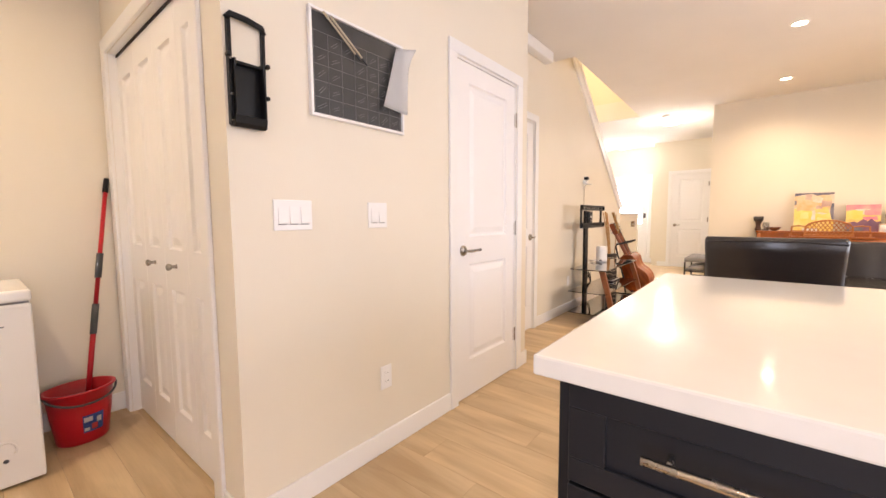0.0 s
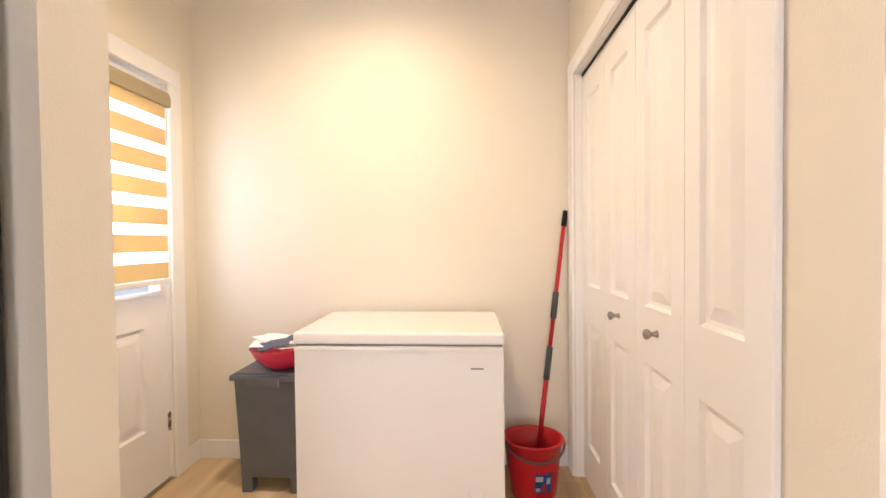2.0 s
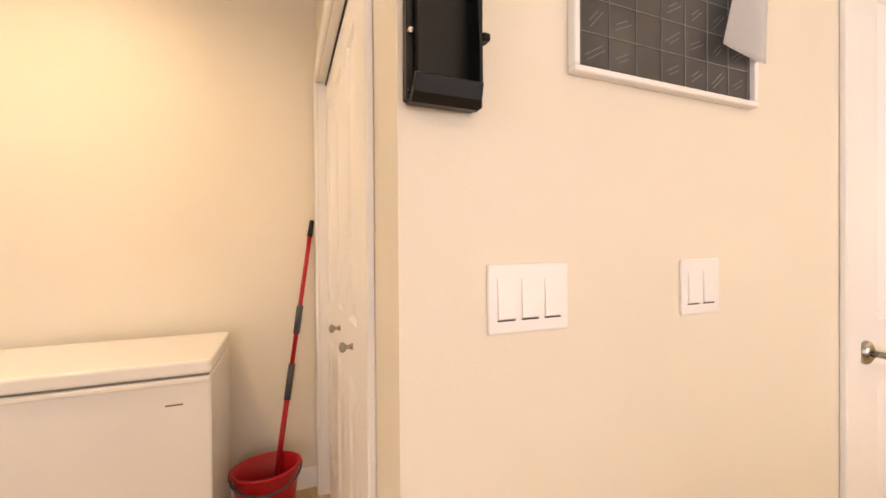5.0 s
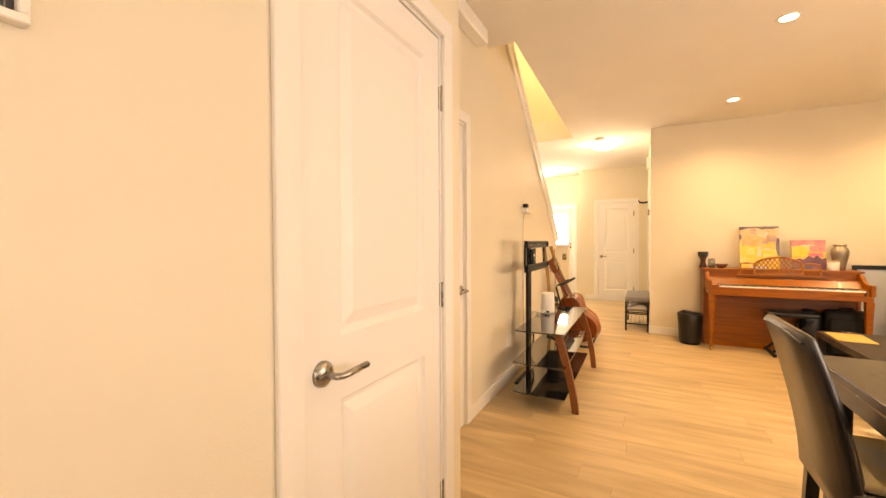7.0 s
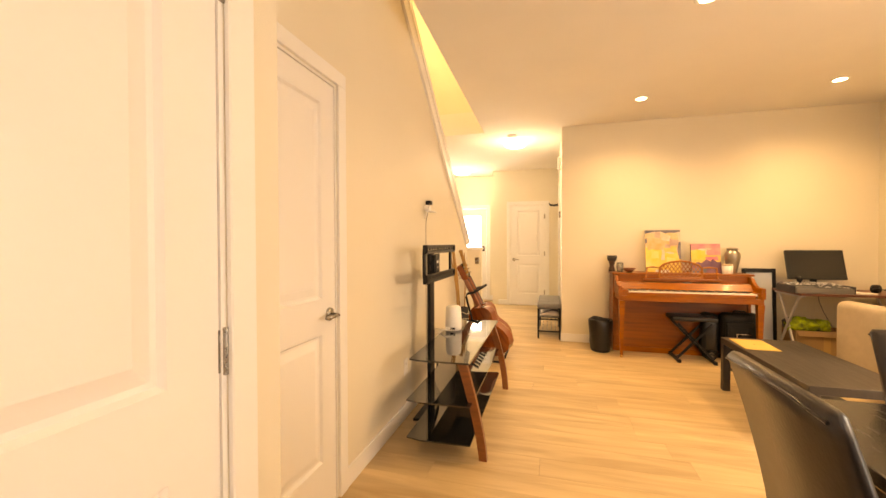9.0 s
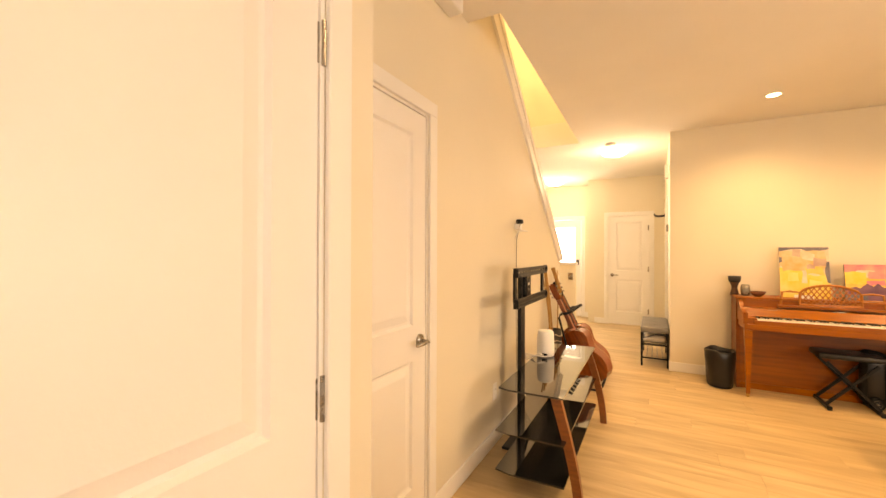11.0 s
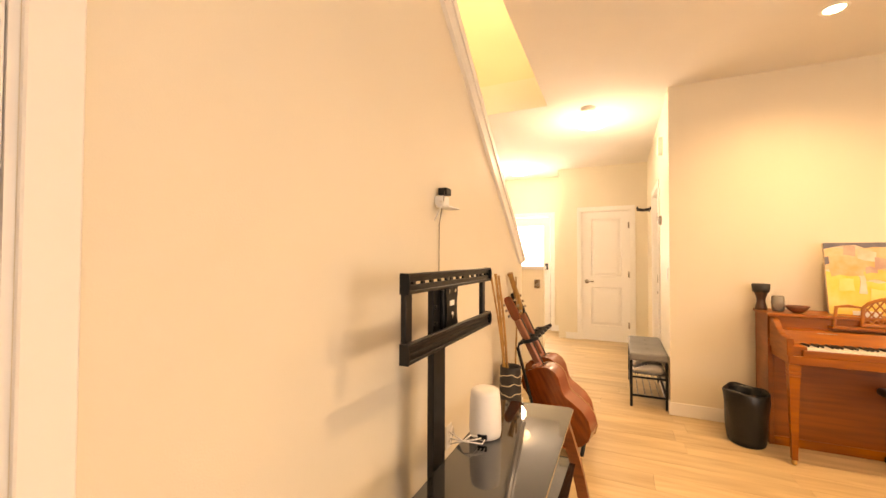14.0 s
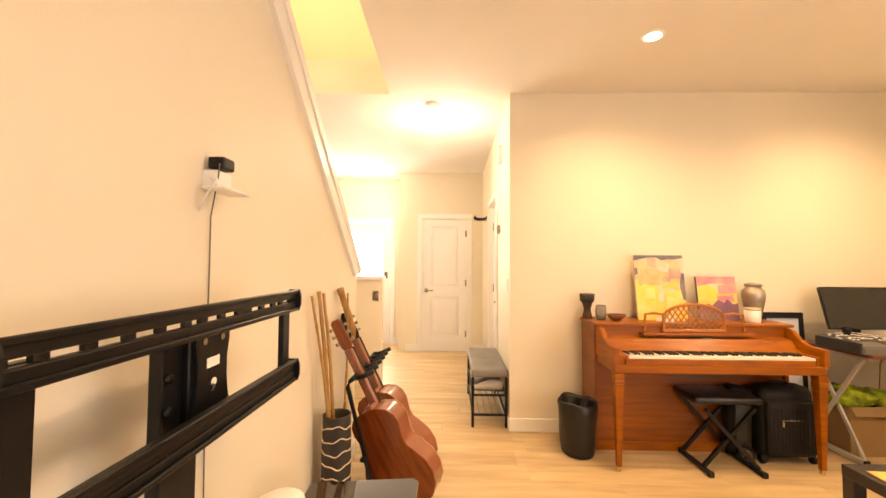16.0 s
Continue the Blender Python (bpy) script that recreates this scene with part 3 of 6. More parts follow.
def switch_plate(x, y, z, rz, n, label, outlet=False):
    wdt = 0.07 + 0.0435 * (n - 1) if n > 1 else 0.07
    s = thing("outlet" if outlet else "light_switch", x, y, z, rz, label, "outlet" if outlet else "light switch")
    part("plate", bx(-wdt / 2, wdt / 2, -0.006, 0, -0.057, 0.057, 0.003, 2), WHITEPL, s)
    for k in range(n):
        cx = (k - (n - 1) / 2) * 0.0455
        if outlet:
            for cz in (-0.02, 0.02):
                r = part("receptacle", bx(cx - 0.0165, cx + 0.0165, -0.008, -0.0055, cz - 0.014, cz + 0.014, 0.002, 2), WHITEPL, s)
                bm = bmesh.new()
                box(bm, cx - 0.008, cx - 0.006, -0.0084, -0.0079, cz - 0.004, cz + 0.006)
                box(bm, cx + 0.006, cx + 0.008, -0.0084, -0.0079, cz - 0.004, cz + 0.006)
                part("slot", bm, DARKLINE, r)
        else:
            bm = bmesh.new()
            prism(bm, [(-0.0062, -0.033), (-0.0105, -0.031), (-0.0068, 0.033), (-0.0062, 0.033)], cx - 0.0162, cx + 0.0162, "x")
            part("rocker", bm, WHITEPL, s)
            part("gap", bx(cx - 0.0165, cx + 0.0165, -0.0068, -0.0062, -0.036, -0.0335), DARKLINE, s)
    return s


switch_plate(2.713, BY, 1.143, 0, 3, "white triple rocker light switch on the cream wall")
switch_plate(3.131, BY, 1.143, 0, 2, "white double rocker light switch beside the pantry door")
switch_plate(3.165, BY, 0.366, 0, 1, "white duplex outlet low on the wall", True)
switch_plate(9.183, HY, 1.16, 180, 1, "white single rocker light switch in the hall")
switch_plate(6.45, SY, 0.37, 0, 1, "white duplex outlet behind the television stand", True)
switch_plate(7.05, SY, 0.42, 0, 1, "white duplex outlet with plugged cables", True)

ch = thing("door_chime", 9.57, HY, 2.39, 180, "white door chime box high on the hall wall", "door chime")
part("cover", bx(-0.05, 0.05, -0.045, 0, -0.085, 0.085, 0.008, 3), WHITEPL, ch)
th = thing("thermostat", 9.70, HY, 1.68, 180, "grey thermostat on the hall wall", "thermostat")
part("housing", bx(-0.045, 0.045, -0.024, 0, -0.045, 0.045, 0.006, 2), STEEL, th)
part("display", bx(-0.034, 0.034, -0.0255, -0.0242, -0.03, 0.034), BLACKPL, th, "dark display")
gb = thing("thermostat", 10.15, 2.73, 0.98, -90, "small grey wall control on the half wall", "wall control")
part("housing", bx(-0.035, 0.035, -0.012, 0, -0.055, 0.055, 0.004, 2), STEEL, gb)
hk = thing("coat_rack", 11.25, HY, 1.97, 180, "black wall hooks high in the hall", "coat hooks")
part("rail", bx(-0.14, 0.14, -0.018, 0, -0.02, 0.02, 0.004, 1), DARKMETAL, hk)
for k in range(4):
    bm = bmesh.new()
    x = -0.11 + 0.073 * k
    tube(bm, [(x, -0.015, 0.0), (x, -0.08, -0.01), (x, -0.15, 0.0), (x, -0.165, 0.03)], 0.008, 8)
    part("hook", bm, DARKMETAL, hk)

# ---- alcove things ----
ENAMEL = material("white_enamel", (0.84, 0.83, 0.80), 0.22, var=0.02, scale=4, bump=0.12, bump_scale=150, coat=0.2)
GREYPL = material("grey_plastic", (0.115, 0.12, 0.13), 0.5, var=0.12, scale=8, bump=0.3, bump_scale=200)
REDPL = material("red_plastic", (0.46, 0.006, 0.014), 0.3, var=0.15, scale=5, bump=0.08)
PINKPL = material("crimson_plastic", (0.66, 0.022, 0.075), 0.28, var=0.1, scale=6)
DARKGREY = material("dark_grey_plastic", (0.06, 0.063, 0.068), 0.5, bump=0.1)
PAPER = material("paper", (0.85, 0.84, 0.82), 0.8, var=0.05, scale=10)
BLUEINK = material("blue_print", (0.05, 0.12, 0.42), 0.5)
REDINK = material("red_print", (0.6, 0.08, 0.08), 0.5)

fz = thing("chest_freezer", 1.653, 3.46, 0, 0, "white chest freezer against the alcove wall", "freezer")
hw, y0, y1 = 0.436, -0.245, 0.245
bm = bmesh.new()
box(bm, -hw, hw, y0 + 0.004, y1, 0.014, 0.782, 0.008, 2)
part("cabinet", bm, ENAMEL, fz)
part("gasket", bx(-hw + 0.008, hw - 0.008, y0 + 0.01, y1 - 0.004, 0.782, 0.790), material("gasket_grey", (0.22, 0.21, 0.2), 0.6), fz, "grey lid gasket")
bm = bmesh.new()
box(bm, -hw - 0.002, hw + 0.002, y0 - 0.002, y1, 0.790, 0.840, 0.012, 4)
part("lid", bm, ENAMEL, fz)
part("front_lip", bx(-hw + 0.003, hw - 0.003, y0 - 0.004, y0 + 0.004, 0.765, 0.781, 0.002, 1), ENAMEL, fz)
badge = part("badge", bx(0.30, 0.352, y0 + 0.0005, y0 + 0.0035, 0.691, 0.696, 0.0, 1), material("badge_grey", (0.2, 0.2, 0.21), 0.3, 0.8), fz, "small grey badge")
bm = bmesh.new()
tube(bm, [(0.322 + 0.032 * math.cos(a), y0 + 0.003, 0.172 + 0.036 * math.sin(a)) for a in [radians(-35 + 12.5 * k) for k in range(21)]], 0.0048, 8)
part("drain_ring", bm, ENAMEL, fz)
bm = bmesh.new()
lathe(bm, [(0.001, 0.006), (0.006, 0.006), (0.009, 0.0)], 16)
bmesh.ops.transform(bm, matrix=Matrix.Translation((0.322, y0 + 0.004, 0.128)) @ Matrix.Rotation(radians(90), 4, "X"), verts=bm.verts)
part("drain_plug", bm, DARKGREY, fz, "dark drain plug")
for sx in (-1, 1):
    for sy in (y0 + 0.05, y1 - 0.05):
        part("foot", bx(sx * (hw - 0.06) - 0.02, sx * (hw - 0.06) + 0.02, sy - 0.02, sy + 0.02, 0, 0.0145, 0.004, 1), DARKGREY, fz)

bn = thing("storage_bin", 0.985, 3.58, 0, 0, "grey lidded plastic bin beside the freezer", "bin")
bm = bmesh.new()
vs = box(bm, -0.145, 0.145, -0.125, 0.125, 0.075, 0.555)
for v in vs:
    if v.co.z > 0.3:
        v.co.x *= 1.14
        v.co.y *= 1.12
part("body", bm, GREYPL, bn)
for sx in (-1, 1):
    for sy in (-1, 1):
        part("foot", bx(sx * 0.12 - 0.025, sx * 0.12 + 0.025, sy * 0.1 - 0.025, sy * 0.1 + 0.025, 0.0, 0.0755), GREYPL, bn)
bm = bmesh.new()
box(bm, -0.182, 0.178, -0.158, 0.15, 0.555, 0.582, 0.006, 2)
prism(bm, [(-0.17, 0.582), (-0.158, 0.592), (0.158, 0.592), (0.17, 0.582)], -0.145, 0.14)
part("lid", bm, GREYPL, bn)
part("latch", bx(-0.09, 0.07, -0.166, -0.155, 0.53, 0.577, 0.004, 2), GREYPL, bn)
bw = thing("bowl", 1.02, 3.53, 0.592, 0, "red plastic bowl holding papers on the grey bin", "bowl")
bm = bmesh.new()
lathe(bm, [(0.05, 0.0), (0.085, 0.02), (0.125, 0.06), (0.15, 0.105), (0.153, 0.112), (0.147, 0.108), (0.12, 0.06), (0.08, 0.025), (0.001, 0.012)], 40)
part("shell", bm, PINKPL, bw, "", True)
for k, (dx, dy, rz, rx, ry, mt) in enumerate(((-0.03, -0.02, 12, 5, 6, PAPER), (-0.05, 0.01, -24, -4, 12, PAPER), (0.0, -0.02, 40, 7, -6, material("dark_leaflet", (0.06, 0.07, 0.12), 0.4)), (-0.02, 0.02, -8, 10, 3, PAPER))):
    l = thing("leaflet", 1.02 + dx, 3.53 + dy, 0.705 + 0.006 * k, rz, "folded paper leaflet in the red bowl", "paper", "leaflets in the red bowl", rx, ry)
    bm = bmesh.new()
    prism(bm, [(-0.11, 0.0), (-0.04, 0.006), (0.04, 0.002), (0.11, 0.01), (0.11, 0.0125), (0.04, 0.0045), (-0.04, 0.0085), (-0.11, 0.0025)], -0.05, 0.05)
    part("sheet", bm, mt, l)

bu = thing("mop_bucket", 2.25, 3.51, 0, 4, "red oval mop bucket with a grey wire handle", "bucket")
bm = bmesh.new()
prof = [(0.098, 0.0), (0.104, 0.01), (0.122, 0.15), (0.134, 0.262), (0.146, 0.268), (0.146, 0.276), (0.132, 0.276), (0.119, 0.15), (0.1, 0.014), (0.001, 0.012)]
lathe(bm, prof, 44)
for v in bm.verts:
    v.co.y *= 0.82
part("tub", bm, REDPL, bu, "", True)
bm = bmesh.new()
tube(bm, [(0.142 * math.cos(a), -0.118 * math.sin(a) - 0.012, 0.272 - 0.055 * math.sin(a)) for a in [math.pi * k / 20 for k in range(21)]], 0.0055, 8)
part("handle", bm, DARKGREY, bu, "dark grey bail handle", True)
bm = bmesh.new()
for k in range(9):
    a0, a1 = radians(-98 + 4.6 * k), radians(-98 + 4.6 * (k + 1))
    q = []
    for a, z in ((a0, 0.06), (a1, 0.06), (a1, 0.15), (a0, 0.15)):
        r = 0.1045 + 0.0165 * (z - 0.01) / 0.14 + 0.0025
        q.append(bm.verts.new((r * math.cos(a), 0.82 * r * math.sin(a), z)))
    bm.faces.new(q)
bmesh.ops.solidify(bm, geom=bm.faces[:], thickness=0.0006)
lb = part("label", bm, BLUEINK, bu, "blue printed label with red and white blocks")
for a0, w_, z0, z1, mt in ((-96, 16, 0.115, 0.14, PAPER), (-82, 12, 0.07, 0.10, REDINK), (-72, 10, 0.10, 0.13, PAPER), (-96, 10, 0.068, 0.085, PAPER)):
    bm = bmesh.new()
    q = []
    for a, z in ((a0, z0), (a0 + w_, z0), (a0 + w_, z1), (a0, z1)):
        r = 0.1045 + 0.0165 * (z - 0.01) / 0.14 + 0.0042
        q.append(bm.verts.new((r * math.cos(radians(a)), 0.82 * r * math.sin(radians(a)), z)))
    bm.faces.new(q)
    bmesh.ops.solidify(bm, geom=bm.faces[:], thickness=0.0006)
    part("print", bm, mt, lb)
mp = thing("mop", 0, 0, 0, 0, "red telescopic mop handle with grey grips leaning in the bucket", "mop")
A, B = Vector((2.265, 3.56, 0.03)), Vector((2.462, 3.735, 1.365))
at = lambda k: A.lerp(B, k)
part("lower_pole", rodm(at(0.06), at(0.42), 0.0125), REDPL, mp, "red lower pole", True)
part("upper_pole", rodm(at(0.42), at(0.95), 0.0105), REDPL, mp, "red upper pole", True)
part("collar", rodm(at(0.36), at(0.48), 0.0155), DARKGREY, mp, "dark grey collar", True)
part("grip", rodm(at(0.585), at(0.685), 0.0155), DARKGREY, mp, "dark grey grip", True)
part("end_cap", rodm(at(0.94), at(1.0), 0.0135, 0.012), BLACKPL, mp, "black end cap with a hanging hole", True)
bm = bmesh.new()
lathe(bm, [(0.03, 0.11), (0.05, 0.09), (0.065, 0.05), (0.07, 0.0), (0.001, 0.0)], 24, center=(2.262, 3.555, 0.02))
part("mop_head", bm, material("mop_strings", (0.45, 0.42, 0.4), 0.95, var=0.4, scale=80, bump=1.0, bump_scale=120), mp, "grey mop strings")

# ---- fridge beside the wall end ----
fr = thing("refrigerator", 0.915, 1.79, 0, 0, "tall black steel fridge beside the wall end", "refrigerator")
INOX = material("fridge_steel", (0.05, 0.048, 0.046), 0.32, 0.9, var=0.06, scale=3, stretch=(1, 1, 20))
part("cabinet", bx(-0.36, 0.32, -0.275, 0.365, 0.02, 1.76, 0.006, 2), material("fridge_side", (0.07, 0.07, 0.072), 0.5, bump=0.2, bump_scale=200), fr, "dark grey cabinet sides")
for z0, z1 in ((0.06, 0.66), (0.67, 1.76)):
    d = part("door", bx(0.325, 0.385, -0.27, 0.362, z0, z1, 0.012, 3), INOX, fr)
    bm = bmesh.new()
    zz = (z0 + 0.05, z1 - 0.08) if z0 > 0.5 else (z0 + 0.06, z1 - 0.04)
    tube(bm, [(0.385, 0.285, zz[0]), (0.43, 0.285, zz[0] + 0.01), (0.43, 0.285, zz[1] - 0.01), (0.385, 0.285, zz[1])], 0.011, 10)
    part("handle", bm, STEEL, d, "", True)
part("toe_grille", bx(-0.3, 0.31, -0.26, 0.33, 0, 0.055), BLACKPL, fr)

# ---- things on the pantry wall ----
pb = thing("planner_board", 3.048, BY, 1.733, 0, "white framed dark planner board with a drawn grid", "board")
SLATE = material("dark_board", (0.045, 0.045, 0.046), 0.35, var=0.35, scale=9, bump=0.05)
CHALK = material("chalk_line", (0.22, 0.22, 0.22), 0.7)
bW, bH = 0.251, 0.205
bm = bmesh.new()
for a, b, c, d in ((-bW, bW, -bH, -bH + 0.012), (-bW, bW, bH - 0.012, bH), (-bW, -bW + 0.012, -bH + 0.012, bH - 0.012), (bW - 0.012, bW, -bH + 0.012, bH - 0.012)):
    box(bm, a, b, -0.02, 0, c, d, 0.002, 1)
part("frame", bm, WHITEPL, pb, "white frame")
part("panel", bx(-bW + 0.011, bW - 0.011, -0.008, -0.001, -bH + 0.011, bH - 0.011), SLATE, pb, "dark slate coloured panel")
for k in range(6):
    part("grid_line", bx(-0.23, 0.23, -0.0094, -0.0082, -0.19 + 0.062 * k, -0.1885 + 0.062 * k), CHALK, pb, "thin pale grid line")
for k in range(8):
    part("grid_line", bx(-0.23 + 0.0657 * k, -0.2287 + 0.0657 * k, -0.0097, -0.0083, -0.19, 0.12), CHALK, pb, "thin pale grid line")
random.seed(5)
for r in range(5):
    for c in range(7):
        if random.random() < 0.85:
            cx, cz = -0.197 + 0.0657 * c, -0.16 + 0.062 * r
            rot = Matrix.Translation((cx, -0.0088, cz)) @ Matrix.Rotation(radians(-35 + random.uniform(-12, 12)), 4, "Y")
            for j in range(2):
                L = random.uniform(0.012, 0.024)
                bm = bmesh.new()
                box(bm, -L, L, -0.0004, 0.0004, -0.006 + 0.009 * j, -0.0045 + 0.009 * j, m=rot)
                part("pen_stroke", bm, CHALK, pb, "slanted pale pen stroke")
for k in range(2):
    pn = thing("marker_pen", 2.938 + 0.034 * k, BY - 0.028, 1.862 - 0.006 * k, 0, "slim pale marker hanging across the planner board", "pen", "markers on the planner board")
    a, b = Vector((-0.085, 0, 0.062)), Vector((0.085, 0, -0.062))
    bm = bmesh.new()
    rod(bm, a, b, 0.0042, seg=12)
    part("barrel", bm, material("pen_barrel", (0.55, 0.46, 0.34), 0.35), pn, "", True)
    part("cap", rodm(b.lerp(a, 0.1), b + (b - a) * 0.06, 0.005), DARKGREY, pn, "dark cap", True)
nt_ = thing("paper_sheet", 3.149, BY - 0.022, 1.63, 0, "loose white paper sheet curling off the board", "paper")
bm = bmesh.new()
n = 12
gr = [[None] * (n + 1) for _ in range(n + 1)]
for i in range(n + 1):
    for j in range(n + 1):
        u, v = i / n, j / n
        xl = 0.088 * v
        xr = 0.168 + 0.008 * v + 0.034 * max(0.0, (v - 0.62) / 0.38) ** 2
        lift = 0.003 + 0.014 * (1 - u) ** 3 * (1 - 0.5 * v) + 0.022 * u * max(0.0, (v - 0.55) / 0.45) ** 2 + 0.002 * math.sin(5 * u + 3 * v)
        gr[i][j] = bm.verts.new((xl + (xr - xl) * u, -lift, 0.278 * v + 0.028 * u * v * v - 0.006 * u * (1 - v)))
for i in range(n):
    for j in range(n):
        bm.faces.new((gr[i][j], gr[i + 1][j], gr[i + 1][j + 1], gr[i][j + 1]))
bmesh.ops.solidify(bm, geom=bm.faces[:], thickness=0.0006)
part("sheet", bm, material("copy_paper", (0.88, 0.88, 0.88), 0.8), nt_, "", True)

wh = thing("wall_holder", 2.562, BY, 1.605, 0, "black metal trough holder with a carrying bar, fixed to the wall", "wall rack")
for x0, x1, top in ((-0.064, -0.052, (-0.062, -0.050)), (0.046, 0.057, (0.052, 0.064))):
    bm = bmesh.new()
    box(bm, x0, x1, -0.024, 0, -0.178, 0.178, 0.002, 1)
    for v in bm.verts:
        if v.co.z > 0.1:
            v.co.x += top[0] - x0
            v.co.y *= 0.8
    part("side_rail", bm, DARKMETAL, wh)
bm = bmesh.new()
tube(bm, [(-0.062, -0.012, 0.168), (-0.052, -0.020, 0.184), (0.0, -0.025, 0.180), (0.05, -0.020, 0.172), (0.060, -0.012, 0.156)], 0.0105, 12)
part("carrying_bar", bm, BLACKPL, wh, "", True)
part("back_plate", bx(-0.052, 0.046, -0.006, -0.001, -0.172, 0.048, 0.001, 1), DARKMETAL, wh)
for x0, x1, out in ((-0.052, -0.047, 0.046), (0.041, 0.046, 0.050)):
    bm = bmesh.new()
    prism(bm, [(-0.006, -0.172), (-out, -0.165), (-out, -0.09), (-out * 0.82, 0.02), (-out * 0.9, 0.044), (-0.006, 0.048)], x0, x1, "x")
    part("cheek", bm, DARKMETAL, wh)
part("inner_shelf", bx(-0.047, 0.041, -0.034, -0.006, 0.030, 0.036, 0.001, 1), DARKMETAL, wh)
bm = bmesh.new()
prism(bm, [(-0.004, -0.182), (-0.034, -0.186), (-0.048, -0.174), (-0.058, -0.150), (-0.053, -0.147), (-0.044, -0.162), (-0.032, -0.172), (-0.004, -0.172)], -0.060, 0.044, "x")
part("bottom_lip", bm, DARKMETAL, wh)
for x, z in ((-0.066, 0.052), (0.062, 0.046), (0.058, -0.066)):
    part("lug", bx(x - 0.007, x + 0.007, -0.040, -0.018, z - 0.007, z + 0.007, 0.003, 1), DARKMETAL, wh)
for x, z in ((-0.058, 0.045), (-0.058, -0.075), (-0.058, -0.165), (0.052, -0.085)):
    part("screw", rodm((x, -0.028, z), (x, -0.023, z), 0.0045), STEEL, wh, "bright screw head")
for o in [c for c in scene.objects if c.parent == wh]:
    for v in o.data.vertices:
        if v.co.z < 0:
            v.co.z *= 0.93
        v.co.y *= 0.86

# ---- kitchen island and dining ----
QUARTZ = material("white_quartz", (0.80, 0.78, 0.74), 0.12, var=0.03, scale=14, coat=0.3)
CABI = material("near_black_cabinet", (0.012, 0.013, 0.018), 0.42, var=0.25, scale=3, bump=0.06, spec=0.3)
BRIGHT = material("bright_brushed_steel", (0.66, 0.63, 0.6), 0.25, 1.0, var=0.08, scale=30)
isl = thing("kitchen_island", 0, 0, 0, 0, "near-black kitchen island cabinet with drawers", "kitchen island")
IX0, IX1, IY0, IY1 = 2.485, 3.22, -0.9, 1.062
part("carcass", bx(IX0 + 0.02, IX1, IY0 + 0.02, IY1, 0.1, 0.887, 0.002, 1), CABI, isl)
part("toe_kick", bx(IX0 + 0.08, IX1 - 0.02, IY0 + 0.06, IY1 - 0.04, 0, 0.1), BLACKPL, isl)
for k, (a, b) in enumerate(((IY1 - 0.60, IY1 - 0.022), (IY1 - 1.19, IY1 - 0.605), (IY1 - 1.78, IY1 - 1.195))):
    for z0, z1 in ((0.726, 0.882), (0.42, 0.72), (0.11, 0.414)):
        bm = bmesh.new()
        s_ = 0.055
        for p in ((a + 0.0015, b - 0.0015, z1 - s_ * 0.7, z1), (a + 0.0015, b - 0.0015, z0, z0 + s_ * 0.7), (a + 0.0015, a + s_, z0 + s_ * 0.7, z1 - s_ * 0.7), (b - s_, b - 0.0015, z0 + s_ * 0.7, z1 - s_ * 0.7)):
            box(bm, IX0, IX0 + 0.019, p[0], p[1], p[2], p[3], 0.001, 1)
        box(bm, IX0 + 0.007, IX0 + 0.019, a + s_, b - s_, z0 + s_ * 0.7, z1 - s_ * 0.7)
        dr = part("drawer_front", bm, CABI, isl)
        bm = bmesh.new()
        m_, zz = (a + b) / 2, z1 - 0.065
        rod(bm, (IX0 - 0.032, m_ - 0.18, zz), (IX0 - 0.032, m_ + 0.18, zz), 0.006)
        for q in (-0.15, 0.15):
            rod(bm, (IX0 - 0.032, m_ + q, zz), (IX0, m_ + q, zz), 0.0045)
        part("handle", bm, BRIGHT, dr, "brushed steel bar handle", True)
wt = thing("worktop", 0, 0, 0, 0, "white polished quartz worktop on the island", "worktop")
part("slab", bx(2.462, 3.545, -0.95, 1.088, 0.888, 0.92, 0.004, 2), QUARTZ, wt)

LEATHER = material("dark_leather", (0.024, 0.019, 0.018), 0.3, var=0.25, scale=7, bump=0.35, bump_scale=90, coat=0.15)
ESPRESSO = material("espresso_wood", (0.010, 0.007, 0.006), 0.24, var=0.15, scale=5, stretch=(1, 10, 1), bump=0.08)
THREAD = material("seat_throw", (0.42, 0.40, 0.36), 0.9, var=0.4, scale=9, bump=0.5, color2=(0.55, 0.42, 0.18))


